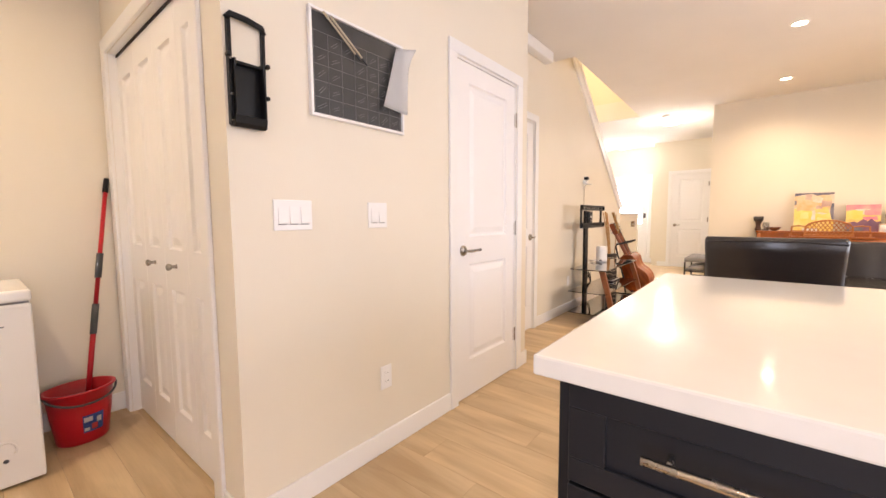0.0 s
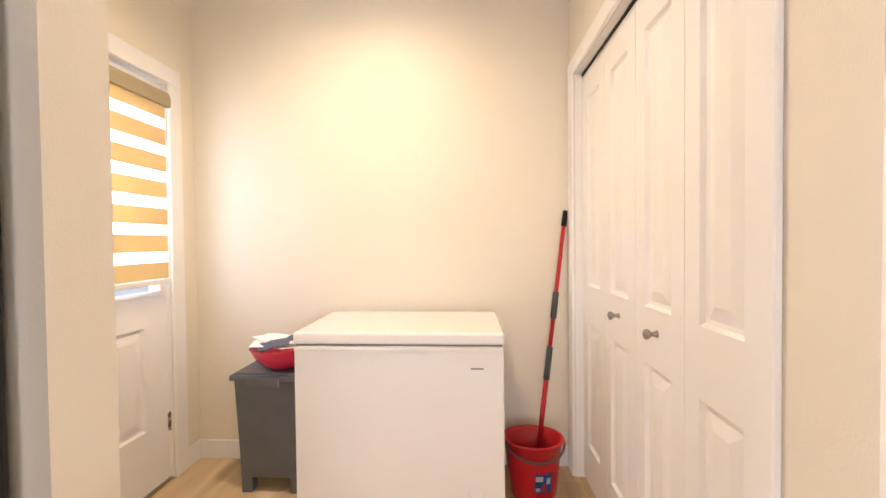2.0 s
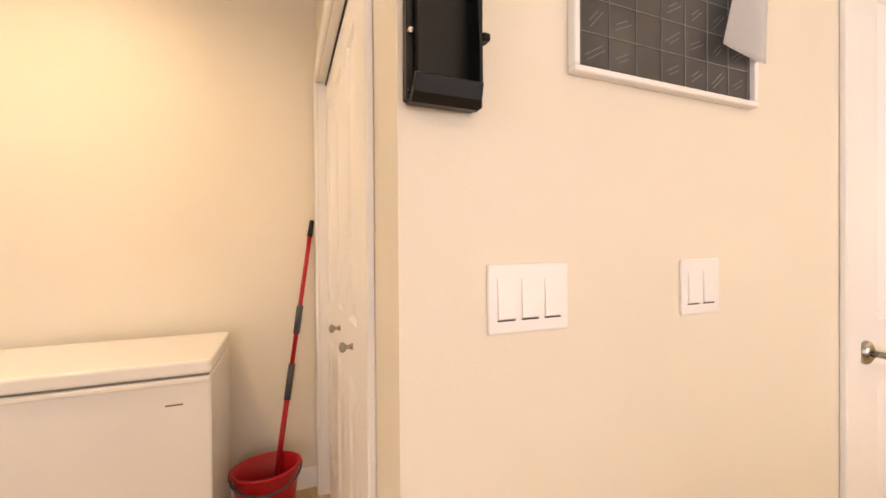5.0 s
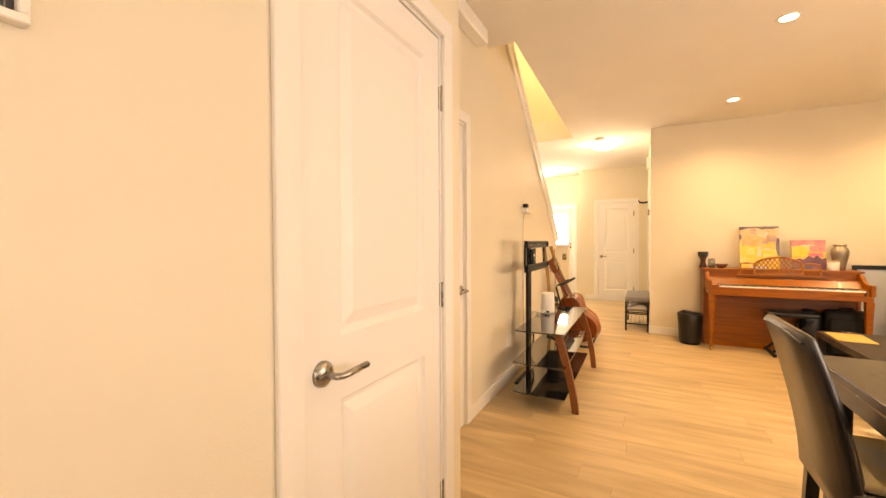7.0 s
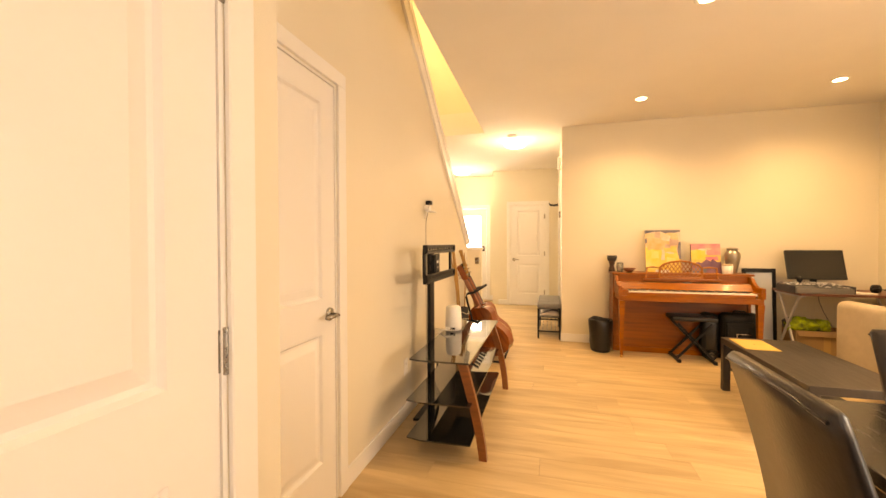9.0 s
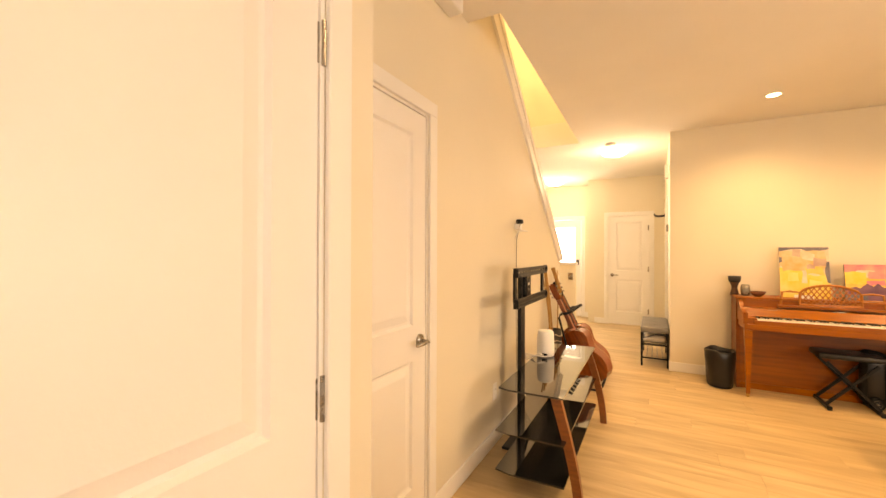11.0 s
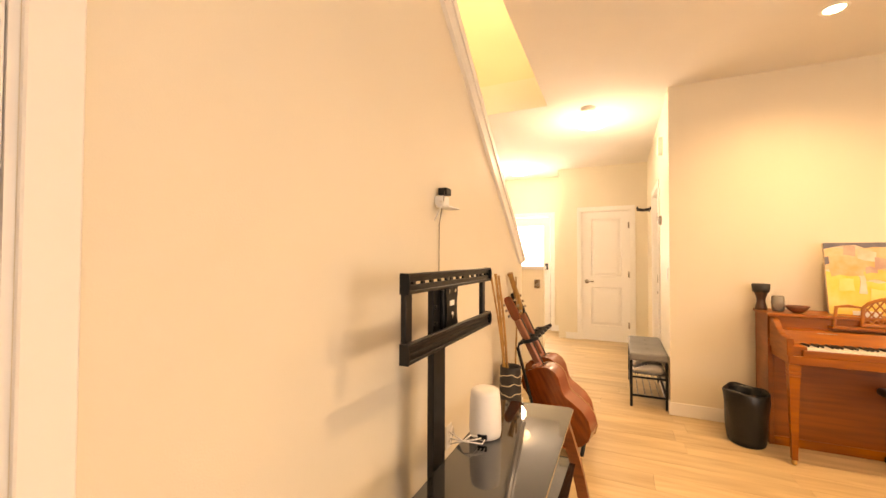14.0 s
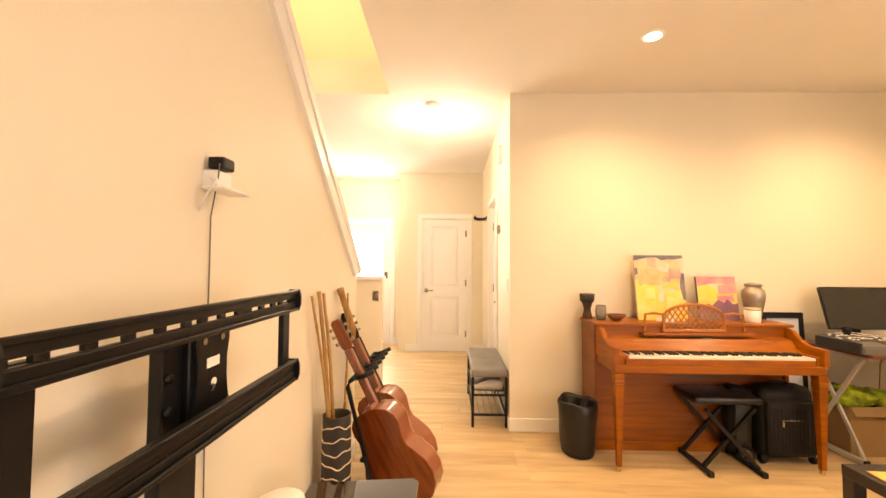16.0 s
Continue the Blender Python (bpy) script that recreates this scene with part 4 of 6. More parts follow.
def dining_chair(x, y, rz, label, high=1.0):
    """A leather side chair whose back stands at y 0 and whose seat reaches towards -y."""
    c = thing("dining_chair", x, y, 0, rz, label, "chair", "dining chairs")
    bm = bmesh.new()
    # curved upholstered back
    rows = []
    for k in range(13):
        z = 0.40 + (high - 0.40) * k / 12
        yy = -0.076 + 0.121 * (k / 12) ** 1.5
        th = 0.062 - 0.022 * k / 12
        rows.append((yy, z, th, 0.205 + 0.014 * k / 12))
    prev = None
    for j, (yy, z, th, w) in enumerate(rows):
        r = 0.014
        ring = [(-w + r, yy + th / 2), (w - r, yy + th / 2), (w, yy + th / 2 - r), (w, yy - th / 2 + r), (w - r, yy - th / 2), (-w + r, yy - th / 2), (-w, yy - th / 2 + r), (-w, yy + th / 2 - r)]
        cur = [bm.verts.new((p[0], p[1], z)) for p in ring]
        if prev:
            for i in range(8):
                bm.faces.new((prev[i], prev[(i + 1) % 8], cur[(i + 1) % 8], cur[i]))
        else:
            bm.faces.new(cur[::-1])
        prev = cur
    cx, cy = sum(v.co.x for v in prev) / 8, sum(v.co.y for v in prev) / 8
    top = [bm.verts.new((cx + (v.co.x - cx) * 0.97, cy + (v.co.y - cy) * 0.55, high + 0.012)) for v in prev]
    for i in range(8):
        bm.faces.new((prev[i], prev[(i + 1) % 8], top[(i + 1) % 8], top[i]))
    bm.faces.new(top)
    bmesh.ops.recalc_face_normals(bm, faces=bm.faces)
    back = part("backrest", bm, LEATHER, c, "dark leather backrest", True)
    bm = bmesh.new()
    tube(bm, [(-0.214, 0.062, high - 0.01), (-0.1, 0.064, high - 0.002), (0.1, 0.064, high - 0.002), (0.214, 0.062, high - 0.01)], 0.004, 6)
    part("seam", bm, LEATHER, back)
    part("seat", bx(-0.215, 0.215, -0.46, -0.055, 0.40, 0.50, 0.02, 3), LEATHER, c, "", True)
    for sx in (-1, 1):
        for sy in (-0.425, -0.085):
            bm = bmesh.new()
            vs = box(bm, sx * 0.185 - 0.02, sx * 0.185 + 0.02, sy - 0.02, sy + 0.02, 0, 0.405)
            for v in vs:
                if v.co.z < 0.1:
                    v.co.x += (sx * 0.185 - v.co.x) * 0.3
                    v.co.y += (0.02 if sy > -0.2 else 0)
            part("leg", bm, ESPRESSO, c, "dark wooden leg")
    return c


dining_chair(4.885, 0.995, 0, "dark leather dining chair at the table's long side", 0.945)
dining_chair(5.50, 0.225, -90, "dark leather dining chair at the table's far end", 0.945)
dining_chair(3.98, 0.785, 90, "dark leather dining chair between island and table", 1.03)
cu = thing("seat_cushion", 4.885, 0.78, 0.501, 0, "thin pale woven cushion on a dining chair seat", "cushion")
part("pad", bx(-0.2, 0.2, -0.19, 0.15, 0, 0.028, 0.012, 3), THREAD, cu, "", True)
tb = thing("dining_table", 4.69, 0.42, 0, 0, "dark espresso wooden dining table", "table")
part("tabletop", bx(-0.685, 0.685, -0.42, 0.42, 0.712, 0.75, 0.006, 2), ESPRESSO, tb)
bm = bmesh.new()
for a, b, c_, d in ((-0.67, 0.67, -0.41, -0.385), (-0.67, 0.67, 0.385, 0.41), (-0.67, -0.645, -0.385, 0.385), (0.645, 0.67, -0.385, 0.385)):
    box(bm, a, b, c_, d, 0.645, 0.711)
part("apron", bm, ESPRESSO, tb)
for sx in (-1, 1):
    for sy in (-1, 1):
        part("leg", bx(sx * 0.605 - 0.035, sx * 0.605 + 0.035, sy * 0.345 - 0.035, sy * 0.345 + 0.035, 0, 0.711, 0.004, 1), ESPRESSO, tb)

ct = thing("coffee_table", 7.08, -0.145, 0, 0, "black-brown coffee table with a lower shelf", "table")
BB = material("black_brown_laminate", (0.028, 0.021, 0.018), 0.4, var=0.3, scale=4, stretch=(1, 12, 1), bump=0.1)
part("tabletop", bx(-0.6, 0.6, -0.275, 0.275, 0.40, 0.45, 0.002, 1), BB, ct)
part("shelf", bx(-0.54, 0.54, -0.23, 0.23, 0.185, 0.20, 0.001, 1), BB, ct)
for sx in (-1, 1):
    for sy in (-1, 1):
        part("leg", bx(sx * 0.572 - 0.027, sx * 0.572 + 0.027, sy * 0.247 - 0.027, sy * 0.247 + 0.027, 0, 0.40, 0.002, 1), BB, ct)
fo = thing("folder", 7.43, -0.01, 0.45, -3, "flat golden yellow folder on the coffee table", "folder")
part("cover", bx(-0.16, 0.17, -0.115, 0.115, 0, 0.007, 0.002, 1), material("yellow_card", (0.62, 0.42, 0.13), 0.55, var=0.06, scale=9), fo)
part("ring", rodm((0, 0, 0.007), (0, 0, 0.0085), 0.004), BLACKPL, fo)

BEIGE = material("beige_upholstery", (0.52, 0.44, 0.34), 0.85, var=0.12, scale=12, bump=0.6, bump_scale=260)
sf = thing("armchair", 7.72, -1.30, 0, 8, "beige upholstered armchair beyond the coffee table", "armchair")
part("base", bx(-0.36, 0.36, -0.38, 0.38, 0.08, 0.40, 0.04, 3), BEIGE, sf, "", True)
part("seat_cushion", bx(-0.25, 0.34, -0.25, 0.25, 0.40, 0.52, 0.05, 4), BEIGE, sf, "", True)
part("backrest", bx(-0.44, -0.26, -0.38, 0.38, 0.2, 0.88, 0.07, 4), BEIGE, sf, "", True)
for sy in (-1, 1):
    part("arm", bx(-0.40, 0.36, sy * 0.33 - 0.07, sy * 0.33 + 0.07, 0.2, 0.76, 0.06, 4), BEIGE, sf, "", True)
    for sx in (-1, 1):
        part("foot", bx(sx * 0.3 - 0.025, sx * 0.3 + 0.025, sy * 0.32 - 0.025, sy * 0.32 + 0.025, 0, 0.085, 0.004, 1), ESPRESSO, sf)

# ---- television stand ----
GLASSBLK = material("black_tempered_glass", (0.012, 0.012, 0.013), 0.04, coat=0.6, spec=0.7)
CHERRY = material("cherry_wood", (0.27, 0.085, 0.028), 0.3, var=0.35, scale=5, stretch=(2, 2, 14), bump=0.06, coat=0.2)
tv = thing("television_stand", 0, 0, 0, 0, "empty television stand with black glass shelves and curved wooden legs", "tv stand")
X0, X1, Y0, Y1 = 5.935, 7.245, 2.0, 2.365


def glass_shelf(z, grow, th):
    bm = bmesh.new()
    c = 0.012
    a, b, d, e = X0 + 0.02 - grow, X1 - grow * 0.4, Y0 - grow * 0.4, Y1 + grow * 0.3
    prism(bm, [(a + c, d), (b - 0.02, d), (b, d + 0.02), (b - 0.04, e), (a + 0.02, e), (a, d + 0.3)], z - th, z, "z")
    return part("shelf", bm, GLASSBLK, tv, "black glass shelf")


glass_shelf(0.582, 0.0, 0.010)
glass_shelf(0.345, 0.03, 0.008)
glass_shelf(0.125, 0.03, 0.008)
for lx in (6.035, 7.19):
    bm = bmesh.new()
    n = 14
    prevr = None
    for k in range(n + 1):
        u = k / n
        z = 0.568 * (1 - u)
        yc = 2.055 - 0.13 * math.sin(u * math.pi * 0.55) * 0.55 - 0.055 * u + 0.0
        xc = lx + (-0.02 if lx < 6.5 else 0.02) * math.sin(u * math.pi)
        hw_, hd = 0.019, 0.027 - 0.004 * u
        ring = [bm.verts.new((xc + sx * hw_, yc + sy * hd, z)) for sx, sy in ((-1, -1), (1, -1), (1, 1), (-1, 1))]
        if prevr:
            for i in range(4):
                bm.faces.new((prevr[i], prevr[(i + 1) % 4], ring[(i + 1) % 4], ring[i]))
        else:
            bm.faces.new(ring)
        prevr = ring
    bm.faces.new(prevr[::-1])
    bmesh.ops.recalc_face_normals(bm, faces=bm.faces)
    part("front_leg", bm, CHERRY, tv, "curved cherry wood leg")
part("column", bx(6.548, 6.655, 2.412, 2.438, 0.02, 1.20, 0.004, 2), DARKMETAL, tv, "tall black column")
part("column_base", bx(6.40, 6.74, 2.30, 2.50, 0, 0.02, 0.004, 1), DARKMETAL, tv)
bm = bmesh.new()
prism(bm, [(-0.062, -0.005), (0.062, -0.005), (0.066, 0.02), (0.056, 0.05), (0.05, 0.09), (0.05, 0.13), (0.058, 0.17), (0.056, 0.19), (-0.056, 0.19), (-0.058, 0.17), (-0.05, 0.13), (-0.05, 0.09), (-0.056, 0.05), (-0.066, 0.02)], -0.004, 0.004)
bmesh.ops.translate(bm, vec=(6.662, 2.392, 1.0), verts=bm.verts)
mh = part("mount_plate", bm, DARKMETAL, tv)
for x, z in ((6.63, 1.175), (6.69, 1.175), (6.66, 1.075), (6.63, 1.01), (6.69, 1.01)):
    bm = bmesh.new()
    rod(bm, (x, 2.385, z), (x, 2.392, z), 0.008, seg=6)
    part("bolt", bm, STEEL, mh)
part("round_hole", rodm((6.665, 2.3866, 1.085), (6.665, 2.3878, 1.085), 0.009), WHITEPL, mh, "pale round hole")
for z in (1.06, 1.12):
    part("bolt", rodm((6.56, 2.404, z), (6.56, 2.412, z), 0.009), DARKMETAL, tv, "", True)
part("neck", bx(6.60, 6.70, 2.397, 2.4145, 1.02, 1.18, 0.003, 1), DARKMETAL, tv)
part("rating_label", bx(6.64, 6.682, 2.3868, 2.3878, 1.118, 1.138), WHITEPL, mh, "pale rating label with unreadable print")
part("tilt_knob", rodm((6.65, 2.372, 1.025), (6.72, 2.372, 1.025), 0.013), BLACKPL, tv, "", True)
fr_ = part("screen_bracket", bx(6.240, 6.280, 2.353, 2.37, 1.035, 1.225, 0.002, 1), DARKMETAL, tv, "black slotted screen bracket")
part("upright", bx(6.925, 6.962, 2.353, 2.37, 1.035, 1.225, 0.002, 1), DARKMETAL, fr_)
for zc in (1.2285, 1.03):
    bm = bmesh.new()
    # a channel with slots: top flange, bottom flange, web cut into bridges
    box(bm, 6.222, 6.966, 2.338, 2.352, zc + 0.0045, zc + 0.028, 0.003, 2)
    box(bm, 6.222, 6.966, 2.338, 2.352, zc - 0.028, zc - 0.0045, 0.003, 2)
    box(bm, 6.222, 6.966, 2.330, 2.338, zc + 0.020, zc + 0.030, 0.002, 1)
    box(bm, 6.222, 6.966, 2.330, 2.338, zc - 0.030, zc - 0.020, 0.002, 1)
    x = 6.222
    k = 0
    while x < 6.956:
        gap = 0.042 if k % 5 else 0.024
        br = 0.018 if not 7 < k < 9 else 0.06
        box(bm, x, min(x + (br if zc > 1.1 else 0.3), 6.966), 2.342, 2.350, zc - 0.0044, zc + 0.0044)
        x += br + gap if zc > 1.1 else 0.3
        k += 1
    r_ = part("slotted_rail", bm, DARKMETAL, fr_)
    for x in (6.214, 6.966):
        bm = bmesh.new()
        prism(bm, [(zc - 0.030, 2.330), (zc - 0.012, 2.325), (zc + 0.012, 2.325), (zc + 0.030, 2.330), (zc + 0.030, 2.358), (zc - 0.030, 2.358)], x, x + 0.008, "x")
        for v in bm.verts:
            v.co = Vector((v.co.x, v.co.z, v.co.y))
        part("end_cap", bm, BLACKPL, r_)
sp = thing("smart_speaker", 6.79, 2.295, 0.583, 0, "white rounded cylindrical speaker on the glass shelf", "speaker")
bm = bmesh.new()
lathe(bm, [(0.052, 0.0), (0.062, 0.006), (0.065, 0.03), (0.063, 0.12), (0.059, 0.172), (0.055, 0.185), (0.046, 0.191), (0.001, 0.192)], 40)
part("body", bm, WHITEPL, sp, "", True)
part("socket_strip", bx(-0.071, -0.058, -0.028, 0.01, 0.012, 0.03, 0.002, 1), BLACKPL, sp, "dark rear sockets")
for k in range(3):
    cb = thing("speaker_cable", 0, 0, 0, 0, "white thin cable behind the speaker", "cable", "cables behind the speaker")
    bm = bmesh.new()
    o = 0.012 * k
    tube(bm, [(6.735, 2.275 + o, 0.598), (6.68, 2.27 + o * 2, 0.60 + o), (6.66, 2.34, 0.605), (6.72, 2.42, 0.60 - o * 2), (6.86, 2.47, 0.56), (6.98 + o, 2.52, 0.46), (7.04, SY - 0.02, 0.40 + 0.02 * k)], 0.0028, 6)
    part("cord", bm, WHITEPL, cb, "", True)
for k in range(3):
    cb = thing("black_cable", 0, 0, 0, 0, "black cable looping behind the glass shelves", "cable", "black cables of the television stand")
    bm = bmesh.new()
    o = 0.03 * k
    tube(bm, [(6.64, 2.45, 0.52 - o), (6.78 + o, 2.46, 0.44), (6.90, 2.45, 0.30 + o), (6.80 - o, 2.44, 0.20), (6.62, 2.45, 0.24 + o), (6.70, 2.46, 0.36), (6.95, 2.47, 0.42 - o), (7.02, 2.50, 0.40)], 0.004, 6)
    part("cord", bm, BLACKPL, cb, "", True)
mk = thing("mini_keyboard", 6.93, 2.19, 0.345, 0, "small black keyboard with white keys on the middle shelf", "keyboard")
part("case", bx(-0.16, 0.16, -0.04, 0.05, 0, 0.014, 0.004, 2), BLACKPL, mk)
for k in range(14):
    part("white_key", bx(-0.154 + 0.022 * k, -0.133 + 0.022 * k, -0.037, 0.0, 0.014, 0.018), WHITEPL, mk)
for k in (0, 1, 3, 4, 5, 7, 8, 10, 11, 12):
    part("black_key", bx(-0.138 + 0.022 * k, -0.127 + 0.022 * k, -0.02, 0.0, 0.018, 0.022), BLACKPL, mk, "black key")

rt = thing("plug_camera", 6.915, SY, 1.574, 0, "white plug-in bracket with a small black camera", "camera")
part("adapter", bx(-0.03, 0.04, -0.045, 0, -0.03, 0.015, 0.006, 2), WHITEPL, rt)
part("shelf_plate", bx(-0.06, 0.075, -0.085, -0.02, -0.044, -0.036, 0.003, 1), WHITEPL, rt)
part("camera_body", bx(-0.028, 0.028, -0.060, -0.014, 0.018, 0.052, 0.006, 3), BLACKPL, rt, "black camera body")
bm = bmesh.new()
tube(bm, [(-0.035, -0.03, -0.01), (-0.06, -0.06, -0.02), (-0.065, -0.04, -0.06), (-0.05, -0.01, -0.10)], 0.003, 6)
part("lead", bm, WHITEPL, rt, "", True)
wc = thing("wall_cable", 0, 0, 0, 0, "thin dark cable hanging down the stair wall", "cable")
bm = bmesh.new()
tube(bm, [(6.885, SY - 0.05, 1.605), (6.888, SY - 0.045, 1.57), (6.915, SY - 0.010, 1.46), (6.923, SY - 0.006, 1.3), (6.921, SY - 0.006, 1.1), (6.925, SY - 0.006, 0.8), (6.93, SY - 0.008, 0.40)], 0.0021, 6)
part("cord", bm, material("cable_brown", (0.16, 0.13, 0.1), 0.6), wc, "", True)

# ---- vase, bamboo, guitars ----
va = thing("floor_vase", 7.80, 2.455, 0, 0, "tall dark ribbed floor vase with wavy cream lines", "vase")
bm = bmesh.new()
lathe(bm, [(0.062, 0.0), (0.068, 0.01), (0.073, 0.2), (0.071, 0.45), (0.067, 0.575), (0.069, 0.588), (0.064, 0.592), (0.058, 0.58), (0.058, 0.3), (0.001, 0.25)], 36)
part("body", bm, material("dark_ceramic", (0.035, 0.03, 0.028), 0.55, var=0.3, scale=20, bump=0.5, bump_scale=50), va, "", True)
CREAM = material("cream_glaze", (0.62, 0.54, 0.40), 0.6)
for k in range(9):
    bm = bmesh.new()
    z = 0.06 + 0.06 * k
    rr = 0.0735 if z < 0.4 else 0.0735 - 0.03 * (z - 0.4)
    tube(bm, [(rr * math.cos(a), rr * math.sin(a), z + 0.009 * math.sin(3 * a + 1.3 * k) + 0.004 * math.sin(7 * a + k)) for a in [2 * math.pi * j / 40 for j in range(40)]], 0.0032, 6, closed=True)
    part("cream_line", bm, CREAM, va, "raised wavy cream line")
BAMB = material("bamboo", (0.45, 0.24, 0.07), 0.4, var=0.35, scale=10, stretch=(3, 3, 0.6), bump=0.1)


def bamboo(a, b, r, n, label, group=""):
    t_ = thing("bamboo_pole", 0, 0, 0, 0, label, "bamboo", group)
    a, b = Vector(a), Vector(b)
    bm = bmesh.new()
    pts, rad = [], []
    for k in range(n * 6 + 1):
        u = k / (n * 6)
        pts.append(a.lerp(b, u) + Vector((0.006 * math.sin(5 * u), 0.004 * math.sin(7 * u), 0)))
    tube(bm, pts, lambda u: r * (1.0 - 0.15 * u) * (1.18 if round(u * n * 6) % 6 == 0 else 1.0), 12)
    part("stem", bm, BAMB, t_, "", True)
    return t_


for a, b, r in (((7.79, 2.45, 0.28), (7.68, 2.545, 1.18), 0.007), ((7.80, 2.47, 0.28), (7.785, 2.548, 1.195), 0.011), ((7.81, 2.45, 0.28), (7.87, 2.552, 1.18), 0.009), ((7.83, 2.43, 0.28), (8.15, 2.50, 1.16), 0.006)):
    bamboo(a, b, r, 6, "thin golden bamboo stick standing in the vase", "bamboo sticks in the vase")
bamboo((8.66, 2.34, 0.02), (8.13, 2.54, 1.185), 0.023, 7, "thick orange bamboo pole leaning behind the guitars")

MAHOG = material("mahogany", (0.27, 0.055, 0.012), 0.2, var=0.45, scale=4, stretch=(8, 8, 1.2), bump=0.05, coat=0.5)
MAHOGS = material("light_mahogany_side", (0.33, 0.12, 0.07), 0.2, var=0.3, scale=5, coat=0.6)
SPRUCE = material("spruce_top", (0.48, 0.28, 0.12), 0.3, var=0.2, scale=6, coat=0.4)
EBONY = material("ebony_board", (0.02, 0.014, 0.011), 0.4)


def guitar(x, y, z, lean, rz, back, side, head, label):
    """An acoustic guitar: body in the x-z plane, back towards -y, neck up z; then leaned and turned."""
    g = new("guitar")
    g.matrix_basis = pose(x, y, z, lean, 0, 0) @ pose(0, 0, 0, 0, 0, rz)
    tagged(g, label, "guitar", "guitars in the rack")
    half = [(1.12 * a_, 1.12 * b_) for a_, b_ in [(0.0, 0.0), (0.07, 0.003), (0.13, 0.025), (0.172, 0.07), (0.188, 0.13), (0.178, 0.19), (0.148, 0.24), (0.122, 0.275), (0.116, 0.305), (0.124, 0.345), (0.134, 0.385), (0.128, 0.425), (0.10, 0.458), (0.05, 0.475), (0.0, 0.478)]]
    out = half + [(-a, b) for a, b in half[-2:0:-1]]
    bm = bmesh.new()
    A = [bm.verts.new((a, -0.05, b)) for a, b in out]
    B = [bm.verts.new((a, 0.05, b)) for a, b in out]
    n = len(out)
    for i in range(n):
        bm.faces.new((A[i], A[(i + 1) % n], B[(i + 1) % n], B[i]))
    bmesh.ops.recalc_face_normals(bm, faces=bm.faces)
    part("rim", bm, side, g, "", True)
    for yy, s, mt, nm in ((-0.05, -1, back, "back"), (0.05, 1, SPRUCE, "soundboard")):
        bm = bmesh.new()
        prev = None
        for sc, d in ((1.012, 0.0), (1.012, 0.0035), (0.97, 0.006), (0.5, 0.010)):
            ring = [bm.verts.new((a * sc, yy + s * d, 0.22 + (b - 0.22) * sc)) for a, b in out]
            if prev:
                for i in range(n):
                    bm.faces.new((prev[i], prev[(i + 1) % n], ring[(i + 1) % n], ring[i]))
            else:
                bm.faces.new(ring)
            prev = ring
        bm.faces.new(prev)
        bmesh.ops.recalc_face_normals(bm, faces=bm.faces)
        part(nm, bm, mt, g, "", False)
    bm = bmesh.new()
    vs = box(bm, -0.027, 0.027, 0.012, 0.042, 0.44, 0.87, 0.01, 3)
    part("neck", bm, side, g, "", True)
    part("heel", bx(-0.024, 0.024, -0.035, 0.03, 0.48, 0.555, 0.012, 3), side, g, "", True)
    part("fretboard", bx(-0.027, 0.027, 0.0425, 0.049, 0.36, 0.87), EBONY, g)
    bm = bmesh.new()
    prism(bm, [(-0.026, 0.87), (0.026, 0.87), (0.038, 0.90), (0.033, 1.03), (0.015, 1.045), (-0.015, 1.045), (-0.033, 1.03), (-0.038, 0.90)], 0.022, 0.037)
    hd = part("headstock", bm, head, g)
    for sx in (-1, 1):
        for k in range(3):
            bm = bmesh.new()
            zc = 0.915 + 0.043 * k
            rod(bm, (sx * 0.034, 0.029, zc), (sx * 0.052, 0.029, zc), 0.003)
            box(bm, sx * 0.058 - 0.008, sx * 0.058 + 0.008, 0.023, 0.035, zc - 0.009, zc + 0.009, 0.003, 2)
            part("tuning_peg", bm, STEEL, hd)
    part("bridge", bx(-0.06, 0.06, 0.056, 0.062, 0.13, 0.155, 0.001, 1), EBONY, g)
    bm = bmesh.new()
    tube(bm, [(0.051 * math.cos(2 * math.pi * k / 24), 0.0565, 0.30 + 0.051 * math.sin(2 * math.pi * k / 24)) for k in range(24)], 0.002, 6, closed=True)
    part("rosette", bm, EBONY, g)
    for k in range(6):
        bm = bmesh.new()
        xx = -0.018 + 0.0072 * k
        rod(bm, (xx, 0.060, 0.145), (xx, 0.051, 0.87), 0.0006, seg=5)
        part("string", bm, STEEL, g)
    return g


guitar(7.97, 2.07, 0.085, -27, -112, MAHOG, MAHOGS, MAHOG, "mahogany acoustic guitar standing in the rack")
guitar(8.23, 2.11, 0.085, -26, -114, MAHOG, MAHOGS, BLACKPL, "mahogany guitar with a black headstock in the rack")
gs = thing("guitar_rack", 0, 0, 0, 0, "black tubular guitar rack with padded yokes", "guitar stand")
for x in (7.90, 8.52):
    bm = bmesh.new()
    tube(bm, [(x, 2.28, 0.03), (x, 2.30, 0.2), (x, 2.43, 0.69), (x, 2.42, 0.72), (x + (0.02 if x < 8 else -0.02), 2.40, 0.73)], 0.011, 10)
    part("post", bm, DARKMETAL, gs, "", True)
    bm = bmesh.new()
    tube(bm, [(x, 2.48, 0.012), (x, 2.2, 0.014), (x, 2.04, 0.012)], 0.011, 10)
    ft = part("floor_bar", bm, DARKMETAL, gs, "", True)
    for yy in (2.04, 2.48):
        part("rubber_foot", bx(x - 0.018, x + 0.018, yy - 0.018, yy + 0.018, 0, 0.028, 0.005, 2), BLACKPL, ft)
bm = bmesh.new()
rod(bm, (7.90, 2.41, 0.725), (8.52, 2.41, 0.725), 0.012)
